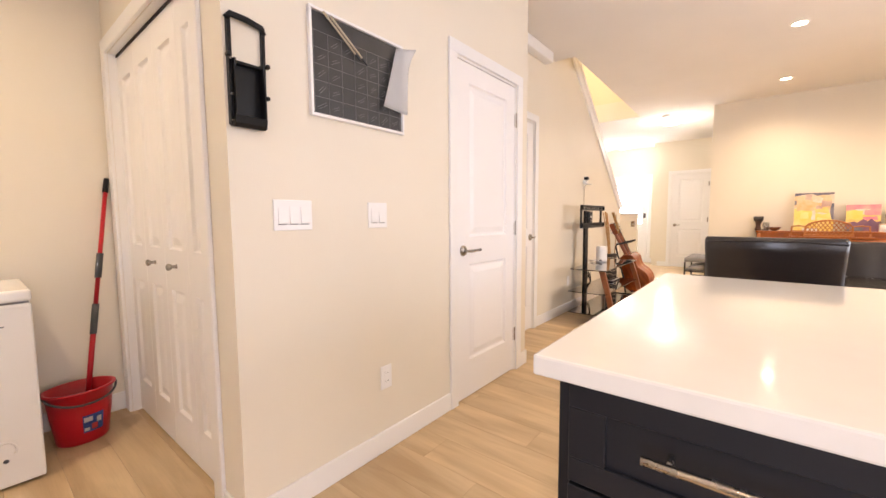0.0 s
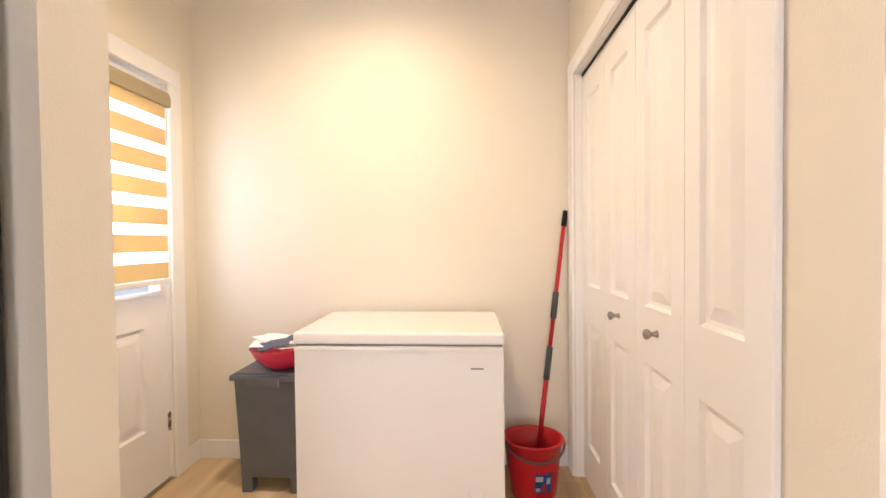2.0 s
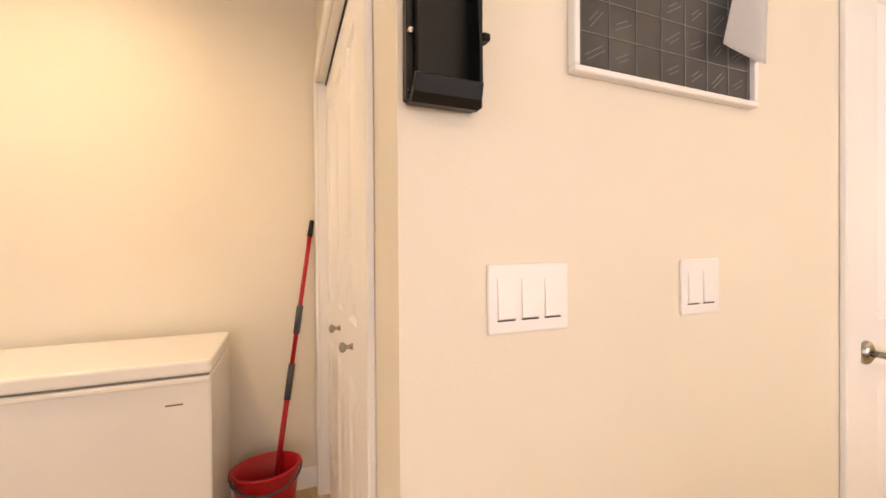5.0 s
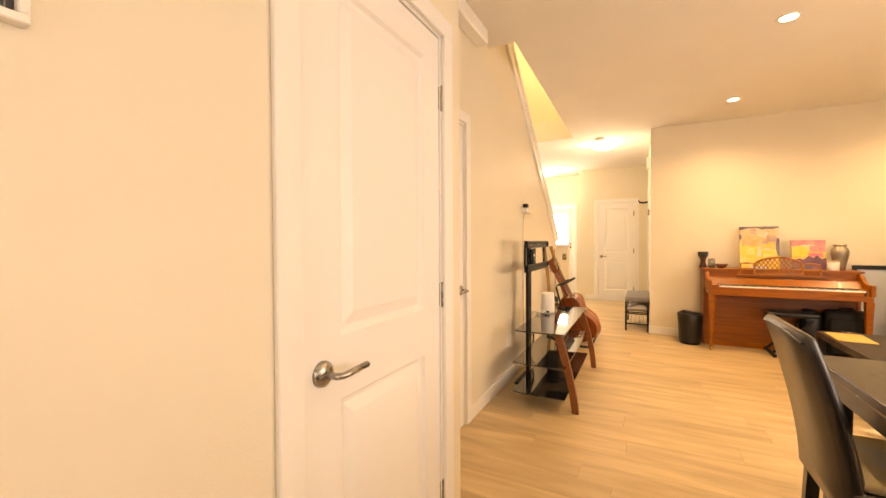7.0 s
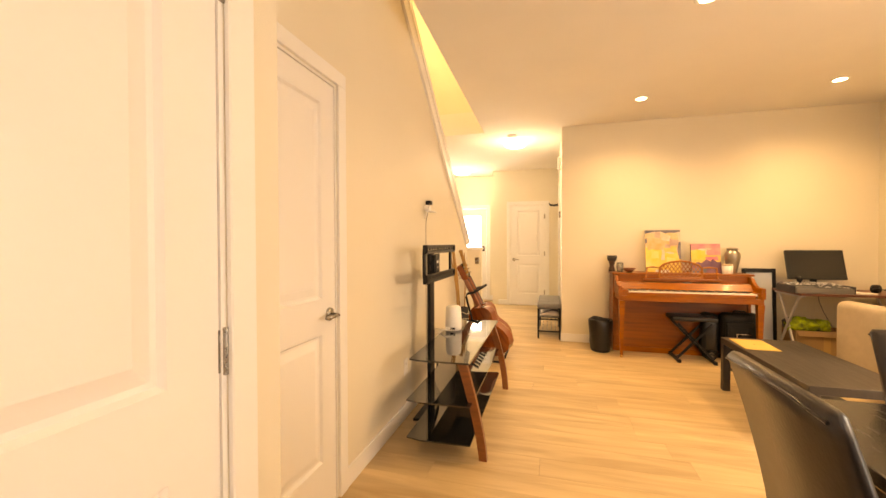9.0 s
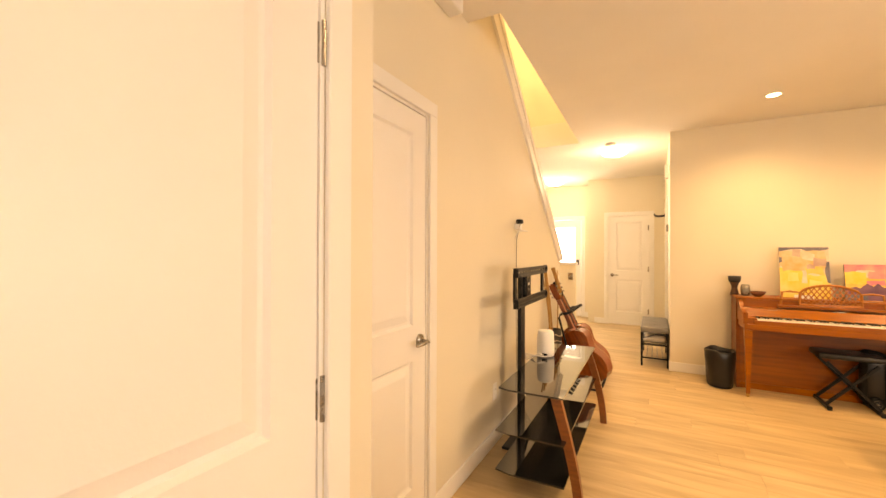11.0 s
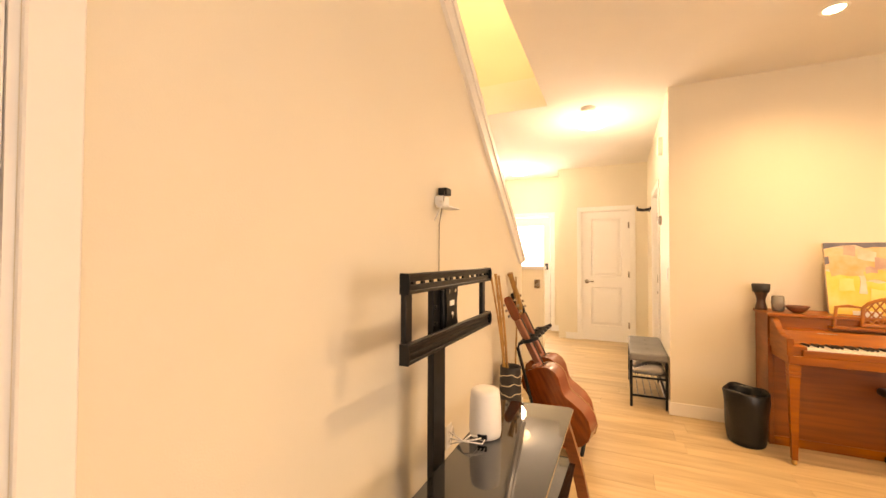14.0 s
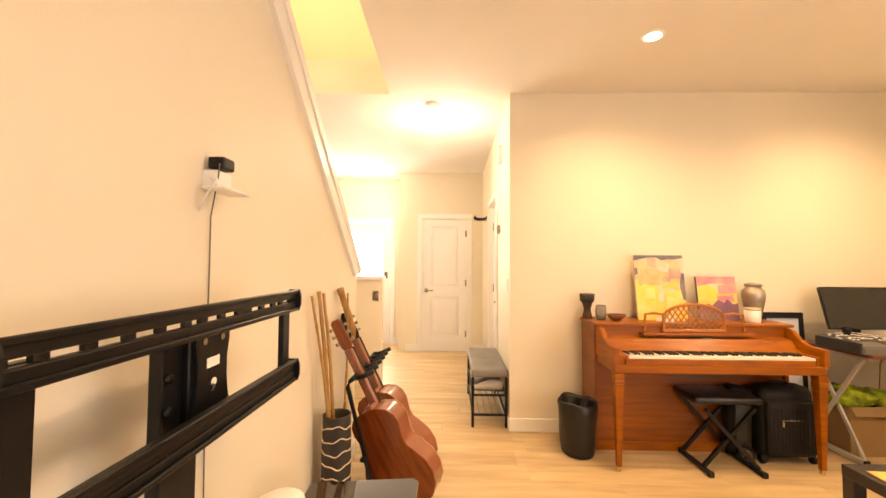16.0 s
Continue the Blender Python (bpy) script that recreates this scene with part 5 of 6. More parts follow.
part("top_bar", bm, BLACKPL, gs, "", True)
bm = bmesh.new()
rod(bm, (7.90, 2.02, 0.055), (8.52, 2.02, 0.055), 0.012)
rod(bm, (7.90, 2.20, 0.055), (8.52, 2.20, 0.055), 0.012)
part("cradle_bar", bm, BLACKPL, gs, "", True)
for k in range(6):
    bm = bmesh.new()
    x = 7.93 + 0.11 * k
    tube(bm, [(x, 2.415, 0.725), (x, 2.36, 0.735), (x, 2.30, 0.765)], 0.014, 10)
    part("yoke", bm, BLACKPL, gs, "padded yoke", True)

# ---- hall bench ----
bnc = thing("shoe_bench", 0, 0, 0, 0, "grey tufted bench with two metal shoe shelves", "bench")
GREYFAB = material("grey_leatherette", (0.20, 0.195, 0.19), 0.5, var=0.1, scale=6, bump=0.4, bump_scale=120)
hx0, hx1, hy0, hy1 = 9.11, 9.93, 1.435, 1.71
bm = bmesh.new()
box(bm, hx0 - 0.015, hx1 + 0.015, hy0 - 0.015, hy1 + 0.012, 0.405, 0.472, 0.02, 4)
pad = part("seat_pad", bm, GREYFAB, bnc, "grey tufted pad", True)
for x in (hx0 + 0.2, (hx0 + hx1) / 2, hx1 - 0.2):
    bm = bmesh.new()
    lathe(bm, [(0.012, 0.0), (0.010, 0.004), (0.001, 0.006)], 14, center=(x, (hy0 + hy1) / 2, 0.471))
    part("button", bm, GREYFAB, pad)
for x in (hx0, hx1):
    for y in (hy0, hy1):
        part("leg", bx(x - 0.011, x + 0.011, y - 0.011, y + 0.011, 0, 0.405, 0.002, 1), DARKMETAL, bnc)
for z in (0.10, 0.26):
    bm = bmesh.new()
    for y in (hy0, hy1):
        box(bm, hx0 + 0.011, hx1 - 0.011, y - 0.008, y + 0.008, z - 0.008, z + 0.008)
    for x in (hx0, hx1):
        box(bm, x - 0.008, x + 0.008, hy0 + 0.011, hy1 - 0.011, z - 0.008, z + 0.008)
    rk = part("shelf_frame", bm, DARKMETAL, bnc)
    for k in range(4):
        yy = hy0 + 0.055 * (k + 1)
        part("rod", rodm((hx0, yy, z), (hx1, yy, z), 0.005, seg=8), STEEL, rk, "bright shelf rod")
SHOEM = [material("white_shoe", (0.75, 0.7, 0.64), 0.6), material("grey_shoe", (0.22, 0.21, 0.21), 0.6)]


def shoe(x, y, z, rz, mt, label):
    s = thing("shoe", x, y, z, rz, label, "shoe", "shoes on the bench shelf")
    bm = bmesh.new()
    prism(bm, [(-0.125, 0.0), (0.125, 0.0), (0.128, 0.012), (-0.128, 0.014)], -0.038, 0.038)
    bmesh.ops.bevel(bm, geom=bm.edges[:], offset=0.005, segments=1, affect="EDGES")
    part("sole", bm, WHITEPL if mt is not SHOEM[0] else GREYPL, s)
    bm = bmesh.new()
    prism(bm, [(-0.118, 0.014), (0.12, 0.012), (0.118, 0.03), (0.07, 0.05), (0.01, 0.075), (-0.03, 0.088), (-0.11, 0.082), (-0.12, 0.05)], -0.033, 0.033)
    bmesh.ops.bevel(bm, geom=bm.edges[:], offset=0.009, segments=2, affect="EDGES")
    up = part("upper", bm, mt, s, "", True)
    for k in range(3):
        part("lace", rodm((0.055 - 0.025 * k, -0.02, 0.062 + 0.012 * k), (0.055 - 0.025 * k, 0.02, 0.062 + 0.012 * k), 0.0025, seg=6), WHITEPL, up)


for k, (x, mt, lab) in enumerate(((9.22, 0, "pale sneaker"), (9.34, 1, "grey sneaker"), (9.47, 0, "pale sneaker"), (9.60, 0, "pale sneaker"), (9.74, 1, "grey sneaker"))):
    shoe(x, 1.57, 0.268, 84 + 4 * k, SHOEM[mt], lab + " on the upper shelf of the bench")

# ---- waste bin ----
wb = thing("waste_bin", 8.70, 0.985, 0, 12, "black waste bin lined with a black bag beside the piano", "bin")
BAG = material("bin_bag", (0.006, 0.006, 0.007), 0.35, var=0.2, scale=15, bump=0.8, bump_scale=25)
bm = bmesh.new()
lathe(bm, [(0.10, 0.0), (0.108, 0.01), (0.125, 0.35), (0.128, 0.36), (0.118, 0.35), (0.1, 0.03), (0.001, 0.02)], 28)
for v in bm.verts:
    v.co.x *= 1.1
part("tub", bm, BLACKPL, wb, "", True)
bm = bmesh.new()
random.seed(9)
seg = 36
prev = None
for (r, z, wob) in ((0.112, 0.03, 0.002), (0.118, 0.10, 0.004), (0.122, 0.17, 0.004), (0.127, 0.24, 0.003), (0.130, 0.30, 0.004), (0.133, 0.362, 0.004), (0.127, 0.374, 0.008), (0.116, 0.350, 0.006), (0.112, 0.28, 0.004)):
    ring = []
    for k in range(seg):
        a = 2 * math.pi * k / seg
        rr = r + wob * math.sin(5 * a + 20 * z) + random.uniform(-wob, wob) * 0.4
        ring.append(bm.verts.new((1.1 * rr * math.cos(a), rr * math.sin(a), z + wob * math.sin(3 * a + 7 * r))))
    if prev:
        for k in range(seg):
            bm.faces.new((prev[k], prev[(k + 1) % seg], ring[(k + 1) % seg], ring[k]))
    prev = ring
part("bag", bm, BAG, wb, "crumpled black bag folded over the rim", True)

# ---- piano ----
PW = material("piano_walnut", (0.36, 0.10, 0.006), 0.34, var=0.35, scale=4, stretch=(1.5, 1.2, 9), bump=0.05, coat=0.05, spec=0.35, color2=(0.24, 0.062, 0.008))
PWH = material("piano_walnut_panel", (0.30, 0.075, 0.009), 0.32, var=0.4, scale=3, stretch=(1, 0.6, 9), bump=0.04, coat=0.1)
PWL = material("piano_music_desk_wood", (0.46, 0.16, 0.03), 0.3, var=0.25, scale=5, coat=0.3)
pi_ = thing("spinet_piano", 0, 0, 0, 0, "walnut spinet piano with turned front legs", "piano")
py0, py1 = -0.545, 0.845
part("side", bx(8.74, 9.02, py1 - 0.03, py1, 0.0, 0.90, 0.003, 1), PWH, pi_)
part("side", bx(8.74, 9.02, py0, py0 + 0.03, 0.0, 0.90, 0.003, 1), PWH, pi_)
part("back_frame", bx(8.96, 9.02, py0 + 0.03, py1 - 0.03, 0.0, 0.90), PWH, pi_)
part("lower_panel", bx(8.76, 8.785, py0 + 0.03, py1 - 0.03, 0.03, 0.62, 0.002, 1), PWH, pi_)
part("plinth", bx(8.745, 8.76, py0 + 0.03, py1 - 0.03, 0.0, 0.06, 0.002, 1), PW, pi_)
part("top_lid", bx(8.70, 9.025, py0 - 0.012, py1 + 0.012, 0.90, 0.922, 0.005, 2), PW, pi_)
part("upper_panel", bx(8.715, 8.735, py0 + 0.035, py1 - 0.035, 0.80, 0.90, 0.002, 1), PW, pi_)
bm = bmesh.new()
box(bm, 8.43, 8.75, py0 + 0.02, py1 - 0.02, 0.635, 0.69, 0.004, 1)
part("keybed", bm, PW, pi_)
part("key_slip", bx(8.43, 8.446, py0 + 0.09, py1 - 0.09, 0.69, 0.728, 0.003, 1), PW, pi_)
for a, b in ((py0 + 0.01, py0 + 0.045), (py1 - 0.045, py1 - 0.01)):
    bm = bmesh.new()
    prism(bm, [(8.42, 0.69), (8.74, 0.69), (8.74, 0.90), (8.66, 0.885), (8.60, 0.83), (8.54, 0.805), (8.42, 0.80)], a, b)
    bmesh.ops.bevel(bm, geom=[e for e in bm.edges if abs(e.verts[0].co.y - e.verts[1].co.y) < 1e-4], offset=0.004, segments=2, affect="EDGES")
    part("arm", bm, PW, pi_)
for a, b in ((py0 + 0.045, py0 + 0.07), (py1 - 0.118, py1 - 0.045)):
    part("cheek_block", bx(8.446, 8.62, a, b, 0.69, 0.748, 0.003, 1), PW, pi_)
bm = bmesh.new()
prism(bm, [(8.585, 0.748), (8.60, 0.742), (8.66, 0.80), (8.715, 0.805), (8.715, 0.825), (8.65, 0.82)], py0 + 0.046, py1 - 0.046)
part("fallboard", bm, PW, pi_)
KY0, KY1 = py0 + 0.072, py1 - 0.12
n = 52
wk = (KY1 - KY0) / n
IVORY = material("ivory_key", (0.82, 0.79, 0.72), 0.2)
bmk = bx(0, 0.145, 0.0004, wk - 0.0004, 0, 0.018, 0.001, 1)
wk0 = part("white_key", bmk, IVORY, pi_, "ivory white key")
wk0.location = (8.449, KY0, 0.722)
for k in range(1, n):
    o = wk0.copy()
    scene.collection.objects.link(o)
    o.location = (8.449, KY0 + k * wk, 0.722)
bmk = bx(0, 0.095, -0.0055, 0.0055, 0, 0.012, 0.0015, 1)
bk0 = part("black_key", bmk, EBONY, pi_, "black key")
first = True
for k in range(n - 1):
    # counted from the low end on the left, A first
    note = "ABCDEFG"[k % 7]
    if note in "ACDFG":
        yy = KY1 - (k + 1) * wk
        o = bk0 if first else bk0.copy()
        if not first:
            scene.collection.objects.link(o)
        first = False
        o.location = (8.500, yy, 0.7402)
for yy in (py0 + 0.035, py1 - 0.06):
    bm = bmesh.new()
    cx, cy = 8.455, yy + 0.012
    prev = None
    for z, h_ in ((0.635, 0.030), (0.60, 0.030), (0.595, 0.026), (0.585, 0.031), (0.575, 0.031), (0.57, 0.026), (0.56, 0.030), (0.55, 0.027), (0.06, 0.015), (0.035, 0.015)):
        ring = [bm.verts.new((cx + sx * h_, cy + sy * h_, z)) for sx, sy in ((-1, -1), (1, -1), (1, 1), (-1, 1))]
        if prev:
            for i in range(4):
                bm.faces.new((prev[i], prev[(i + 1) % 4], ring[(i + 1) % 4], ring[i]))
        else:
            bm.faces.new(ring)
        prev = ring
    bm.faces.new(prev)
    bmesh.ops.recalc_face_normals(bm, faces=bm.faces)
    lg = part("front_leg", bm, PW, pi_, "tapered walnut leg")
    bm = bmesh.new()
    lathe(bm, [(0.001, 0), (0.012, 0.004), (0.016, 0.017), (0.012, 0.031), (0.006, 0.036)], 16, center=(cx, cy, 0))
    part("caster", bm, material("brass", (0.65, 0.45, 0.18), 0.3, 1.0), lg, "small brass caster", True)
# music desk
bm = bmesh.new()
mdx = 8.70
arch = [(0.36 - 0.42 * k / 16, 0.985 + 0.075 * math.sin(math.pi * k / 16) ** 0.6) for k in range(17)]
tube(bm, [(mdx, 0.365, 0.865)] + [(mdx, a, b) for a, b in arch] + [(mdx, -0.065, 0.865)], 0.011, 8)
box(bm, mdx - 0.012, mdx + 0.012, -0.07, 0.37, 0.862, 0.884, 0.003, 1)
mdk = part("music_desk", bm, PWL, pi_, "fretwork music desk")
bm = bmesh.new()
for k in range(-3, 12):
    for s in (-1, 1):
        y0_, y1_ = 0.36 - 0.04 * k, 0.36 - 0.04 * k + s * 0.11
        za, zb = 0.884, 1.045
        pa, pb_ = Vector((mdx, y0_, za)), Vector((mdx, y1_, zb))
        def inside(p):
            if not -0.055 < p.y < 0.355:
                return False
            u = (0.36 - p.y) / 0.42
            return p.z < 0.985 + 0.075 * max(math.sin(math.pi * u), 0) ** 0.6
        run = []
        for j in range(25):
            p = pa.lerp(pb_, j / 24)
            if inside(p):
                run.append(p)
        if len(run) > 2:
            rod(bm, run[0], run[-1], 0.0048, seg=6)
part("lattice", bm, PWL, mdk)
for a, b in ((0.36, 0.50), (-0.215, -0.06)):
    bm = bmesh.new()
    tube(bm, [(mdx + 0.01, a, 0.865), (mdx + 0.01, a + 0.012 if a < 0 else a, 0.985), (mdx + 0.01, (a + b) / 2, 0.993), (mdx + 0.01, b - 0.012 if a > 0 else b, 0.985), (mdx + 0.01, b, 0.865)], 0.010, 8)
    tube(bm, [(mdx + 0.01, a, 0.93), (mdx + 0.01, b, 0.93)], 0.006, 6)
    part("desk_wing", bm, PWL, mdk)
part("desk_ledge", bx(8.655, 8.735, -0.25, 0.53, 0.84, 0.86, 0.004, 2), PW, mdk)
pl = part("name_plate", bx(8.652, 8.656, 0.06, 0.14, 0.808, 0.822), STEEL, pi_, "small metal name plate")
pl.matrix_basis = Matrix.Translation((-0.003, 0, 0.004))
for yy in (0.56, -0.34):
    part("trim_pull", bx(8.640, 8.652, yy - 0.05, yy + 0.05, 0.806, 0.812, 0.001, 1), STEEL, pi_)

# ---- things on the piano ----
TOP = 0.922


def canvas(name, x, y, w, h, lean, rz, stripes, edge, label, z=TOP):
    c = thing(name, x, y, z, rz, label, "painting", "", 0, lean)
    part("stretcher", bx(-0.0, 0.022, -w / 2, w / 2, 0, h, 0.002, 1), edge, c, "canvas edge")
    for i, (a, b, c0, c1, mt) in enumerate(stripes):
        bm = bmesh.new()
        pts = []
        for (u0, v0, u1, v1) in ((a, c0, b, c0), (b, c0, b, c1), (b, c1, a, c1), (a, c1, a, c0)):
            for k in range(7):
                u, v = u0 + (u1 - u0) * k / 7, v0 + (v1 - v0) * k / 7
                q = Vector((u * 5 + i, v * 5, i * 0.37))
                if 0.02 < u < 0.98:
                    u += 0.05 * noise.noise(q)
                if 0.02 < v < 0.98:
                    v += 0.05 * noise.noise(q + Vector((9, 3, 1)))
                pts.append((-w / 2 + min(max(u, 0), 1) * w, min(max(v, 0), 1) * h))
        t0 = -0.0012 - 0.00035 * i
        prism(bm, pts, t0, -0.0002, "x")
        part("paint_field", bm, mt, c)
    return c


def paint(n_, c, c2, s=8):
    return material(n_, c, 0.5, var=0.5, scale=s, color2=c2, bump=0.4, bump_scale=60)


YEL = paint("yellow_paint", (0.85, 0.60, 0.10), (0.85, 0.72, 0.30))
PEA = paint("peach_paint", (0.68, 0.40, 0.16), (0.78, 0.60, 0.42))
NAV = paint("slate_paint", (0.08, 0.09, 0.14), (0.25, 0.22, 0.24))
MAU = paint("mauve_paint", (0.45, 0.28, 0.24), (0.62, 0.48, 0.38))
WHP = paint("white_paint_field", (0.75, 0.70, 0.62), (0.7, 0.5, 0.35))
PALEY = paint("pale_yellow_paint", (0.88, 0.70, 0.28), (0.85, 0.62, 0.14))
PNK = paint("pink_paint", (0.72, 0.20, 0.28), (0.80, 0.45, 0.35))
PUR = paint("dusk_purple_paint", (0.13, 0.06, 0.12), (0.28, 0.14, 0.2))
ORG = paint("orange_paint", (0.82, 0.48, 0.10), (0.85, 0.65, 0.25))
canvas("abstract_painting", 8.86, 0.28, 0.375, 0.50, 9, 0, [
    (0, 1, 0, 1, WHP), (0, 0.55, 0.0, 0.46, YEL), (0.5, 1, 0.0, 0.58, YEL), (0.05, 0.95, 0.52, 0.92, PEA), (0.5, 1.0, 0.62, 0.9, PEA), (0.30, 0.52, 0.76, 0.90, WHP),
    (0.06, 0.30, 0.62, 0.78, MAU), (0.12, 0.45, 0.46, 0.60, ORG), (0.26, 0.46, 0.58, 0.66, MAU), (0.56, 0.72, 0.82, 0.94, MAU), (0.0, 0.06, 0.30, 0.72, NAV), (0.46, 0.54, 0.3, 0.56, WHP),
    (0.60, 0.85, 0.30, 0.48, PALEY), (0.15, 0.40, 0.12, 0.34, PALEY), (0, 1, 0.94, 1, NAV), (0.94, 1, 0.7, 0.8, NAV)],
    WHP, "unframed abstract canvas in yellow and slate on the piano")
sm = canvas("sunset_painting", 8.90, -0.172, 0.298, 0.335, 9, 0, [(0, 1, 0, 1, ORG), (0, 1, 0.76, 1, PNK), (0.30, 0.75, 0.66, 0.84, WHP), (0, 0.45, 0.60, 0.80, PNK), (0.5, 1, 0.45, 0.78, YEL), (0.1, 0.5, 0.42, 0.56, PNK), (0, 1, 0.0, 0.32, PUR), (0.5, 1, 0.0, 0.14, NAV)], NAV, "small canvas of a pink sunset over mountains")
bm = bmesh.new()
prism(bm, [(-0.147, 0.08), (0.147, 0.08), (0.147, 0.10), (0.08, 0.125), (0.05, 0.11), (0.0, 0.155), (-0.04, 0.13), (-0.07, 0.16), (-0.11, 0.12), (-0.147, 0.13)], -0.0065, -0.0045, "x")
part("mountain", bm, PUR, sm, "dark mountain outline")
ur = thing("urn", 8.90, -0.425, TOP, 0, "pewter coloured lidded urn on the piano", "urn")
PEWTER = material("pewter", (0.42, 0.37, 0.31), 0.3, 0.7, var=0.3, scale=12, bump=0.1)
bm = bmesh.new()
lathe(bm, [(0.04, 0), (0.044, 0.005), (0.052, 0.05), (0.072, 0.15), (0.077, 0.20), (0.070, 0.232), (0.052, 0.247), (0.049, 0.262)], 40)
part("body", bm, PEWTER, ur, "", True)
bm = bmesh.new()
lathe(bm, [(0.049, 0.262), (0.057, 0.264), (0.057, 0.276), (0.047, 0.284), (0.02, 0.29), (0.001, 0.291)], 36)
part("lid", bm, PEWTER, ur, "", True)
cj = thing("candle_jar", 8.80, -0.34, TOP, 0, "white candle jar with a wooden lid on the piano", "jar")
bm = bmesh.new()
lathe(bm, [(0.048, 0), (0.051, 0.004), (0.051, 0.088), (0.049, 0.09)], 32)
part("jar", bm, WHITEPL, cj, "", True)
bm = bmesh.new()
lathe(bm, [(0.052, 0.09), (0.052, 0.106), (0.001, 0.107)], 32)
part("lid", bm, material("pale_wood", (0.6, 0.47, 0.33), 0.5), cj, "pale lid", True)
dj = thing("small_drum", 8.93, 0.83, TOP, 0, "small dark goblet drum on the piano", "drum")
bm = bmesh.new()
lathe(bm, [(0.04, 0), (0.036, 0.02), (0.026, 0.06), (0.028, 0.085), (0.042, 0.13), (0.05, 0.175), (0.054, 0.189)], 28)
part("shell", bm, material("drum_wood", (0.08, 0.035, 0.018), 0.4, var=0.3, scale=20), dj, "", True)
bm = bmesh.new()
lathe(bm, [(0.049, 0.13), (0.054, 0.15), (0.0565, 0.190), (0.048, 0.193), (0.001, 0.1925)], 28)
part("drum_skin", bm, material("black_skin", (0.03, 0.026, 0.024), 0.6), dj, "black drum skin", True)
gj = thing("glass_jar", 8.86, 0.75, TOP, 0, "empty frosted glass jar on the piano", "jar")
bm = bmesh.new()
lathe(bm, [(0.03, 0), (0.036, 0.01), (0.04, 0.06), (0.036, 0.105), (0.033, 0.11), (0.031, 0.105), (0.035, 0.06), (0.032, 0.012), (0.001, 0.008)], 28)
part("glass", bm, material("smoked_glass", (0.6, 0.58, 0.53), 0.18, trans=0.7), gj, "", True)
wbw = thing("wooden_bowl", 8.80, 0.66, TOP, 0, "small carved dark wooden bowl on the piano", "bowl")
bm = bmesh.new()
lathe(bm, [(0.025, 0), (0.05, 0.018), (0.072, 0.048), (0.068, 0.05), (0.045, 0.024), (0.001, 0.014)], 32)
for v in bm.verts:
    v.co.x *= 0.7
part("shell", bm, material("carved_wood", (0.18, 0.06, 0.025), 0.35, var=0.4, scale=15), wbw, "", True)
sb = thing("sheet_music", 8.735, 0.30, 0.861, 0, "thin booklet standing on the music desk", "booklet", "", 0, 8)
part("pages", bx(0.0, 0.004, -0.05, 0.09, 0, 0.10), PAPER, sb)

# ---- keyboard bench, suitcase, desk ----
VINYL = material("black_vinyl", (0.006, 0.006, 0.0065), 0.33, var=0.2, scale=10, bump=0.2)
kbn = thing("keyboard_bench", 0, 0, 0, 0, "black padded folding bench in front of the piano", "bench")
bm = bmesh.new()
box(bm, 8.46, 8.735, -0.145, 0.295, 0.428, 0.478, 0.02, 4)
part("seat_pad", bm, VINYL, kbn, "", True)
for x in (8.45, 8.72):
    bm = bmesh.new()
    box(bm, x - 0.010, x + 0.010, -0.248, 0.248, -0.011, 0.011, m=Matrix.Translation((0, 0.075, 0.222)) @ Matrix.Rotation(radians(48), 4, "X"))
    part("cross_leg", bm, DARKMETAL, kbn)
    bm = bmesh.new()
    box(bm, x - 0.010 + 0.022, x + 0.010 + 0.022, -0.248, 0.248, -0.011, 0.011, m=Matrix.Translation((-0.044 if x > 8.6 else 0, 0.075, 0.222)) @ Matrix.Rotation(radians(-48), 4, "X"))
    part("cross_leg", bm, DARKMETAL, kbn)
for y in (-0.092, 0.242):
    fb = part("floor_bar", bx(8.40, 8.738, y - 0.014, y + 0.014, 0.004, 0.032, 0.003, 1), DARKMETAL, kbn)
    for x in (8.40, 8.725):
        part("rubber_foot", bx(x - 0.01, x + 0.012, y - 0.018, y + 0.018, 0, 0.036, 0.004, 1), BLACKPL, fb)

FABBLK = material("suitcase_fabric", (0.006, 0.006, 0.0065), 0.6, var=0.3, scale=10, bump=0.6, bump_scale=180, spec=0.3)
su = thing("suitcase", 0, 0, 0, 0, "black ribbed soft suitcase standing under the piano", "suitcase")
part("shell", bx(8.575, 8.742, -0.585, -0.215, 0.035, 0.515, 0.06, 5), FABBLK, su, "", True)
part("front_pocket", bx(8.552, 8.58, -0.56, -0.24, 0.06, 0.43, 0.02, 3), FABBLK, su, "", True)
for k in range(13):
    bm = bmesh.new()
    y = -0.55 + 0.0243 * k
    rod(bm, (8.553, y, 0.08), (8.553, y, 0.38), 0.004, seg=6)
    part("rib", bm, FABBLK, su)
part("zip", bx(8.548, 8.553, -0.47, -0.33, 0.30, 0.306), STEEL, su)
part("zip_pull", bx(8.544, 8.55, -0.345, -0.33, 0.26, 0.30, 0.002, 1), STEEL, su, "bright zip pull")
bm = bmesh.new()
tube(bm, [(8.66, -0.46, 0.51), (8.66, -0.45, 0.53), (8.66, -0.35, 0.53), (8.66, -0.34, 0.51)], 0.009, 8)
part("handle", bm, BLACKPL, su, "", True)
for y in (-0.23, -0.57):
    for x in (8.60, 8.71):
        bm = bmesh.new()
        rod(bm, (x, y - 0.012, 0.028), (x, y + 0.012, 0.028), 0.028, seg=20)
        part("wheel", bm, BLACKPL, su, "", True)
bg = thing("travel_bag", 8.62, -0.12, 0, 0, "black wheeled travel bag standing beside the suitcase", "bag")
bm = bmesh.new()
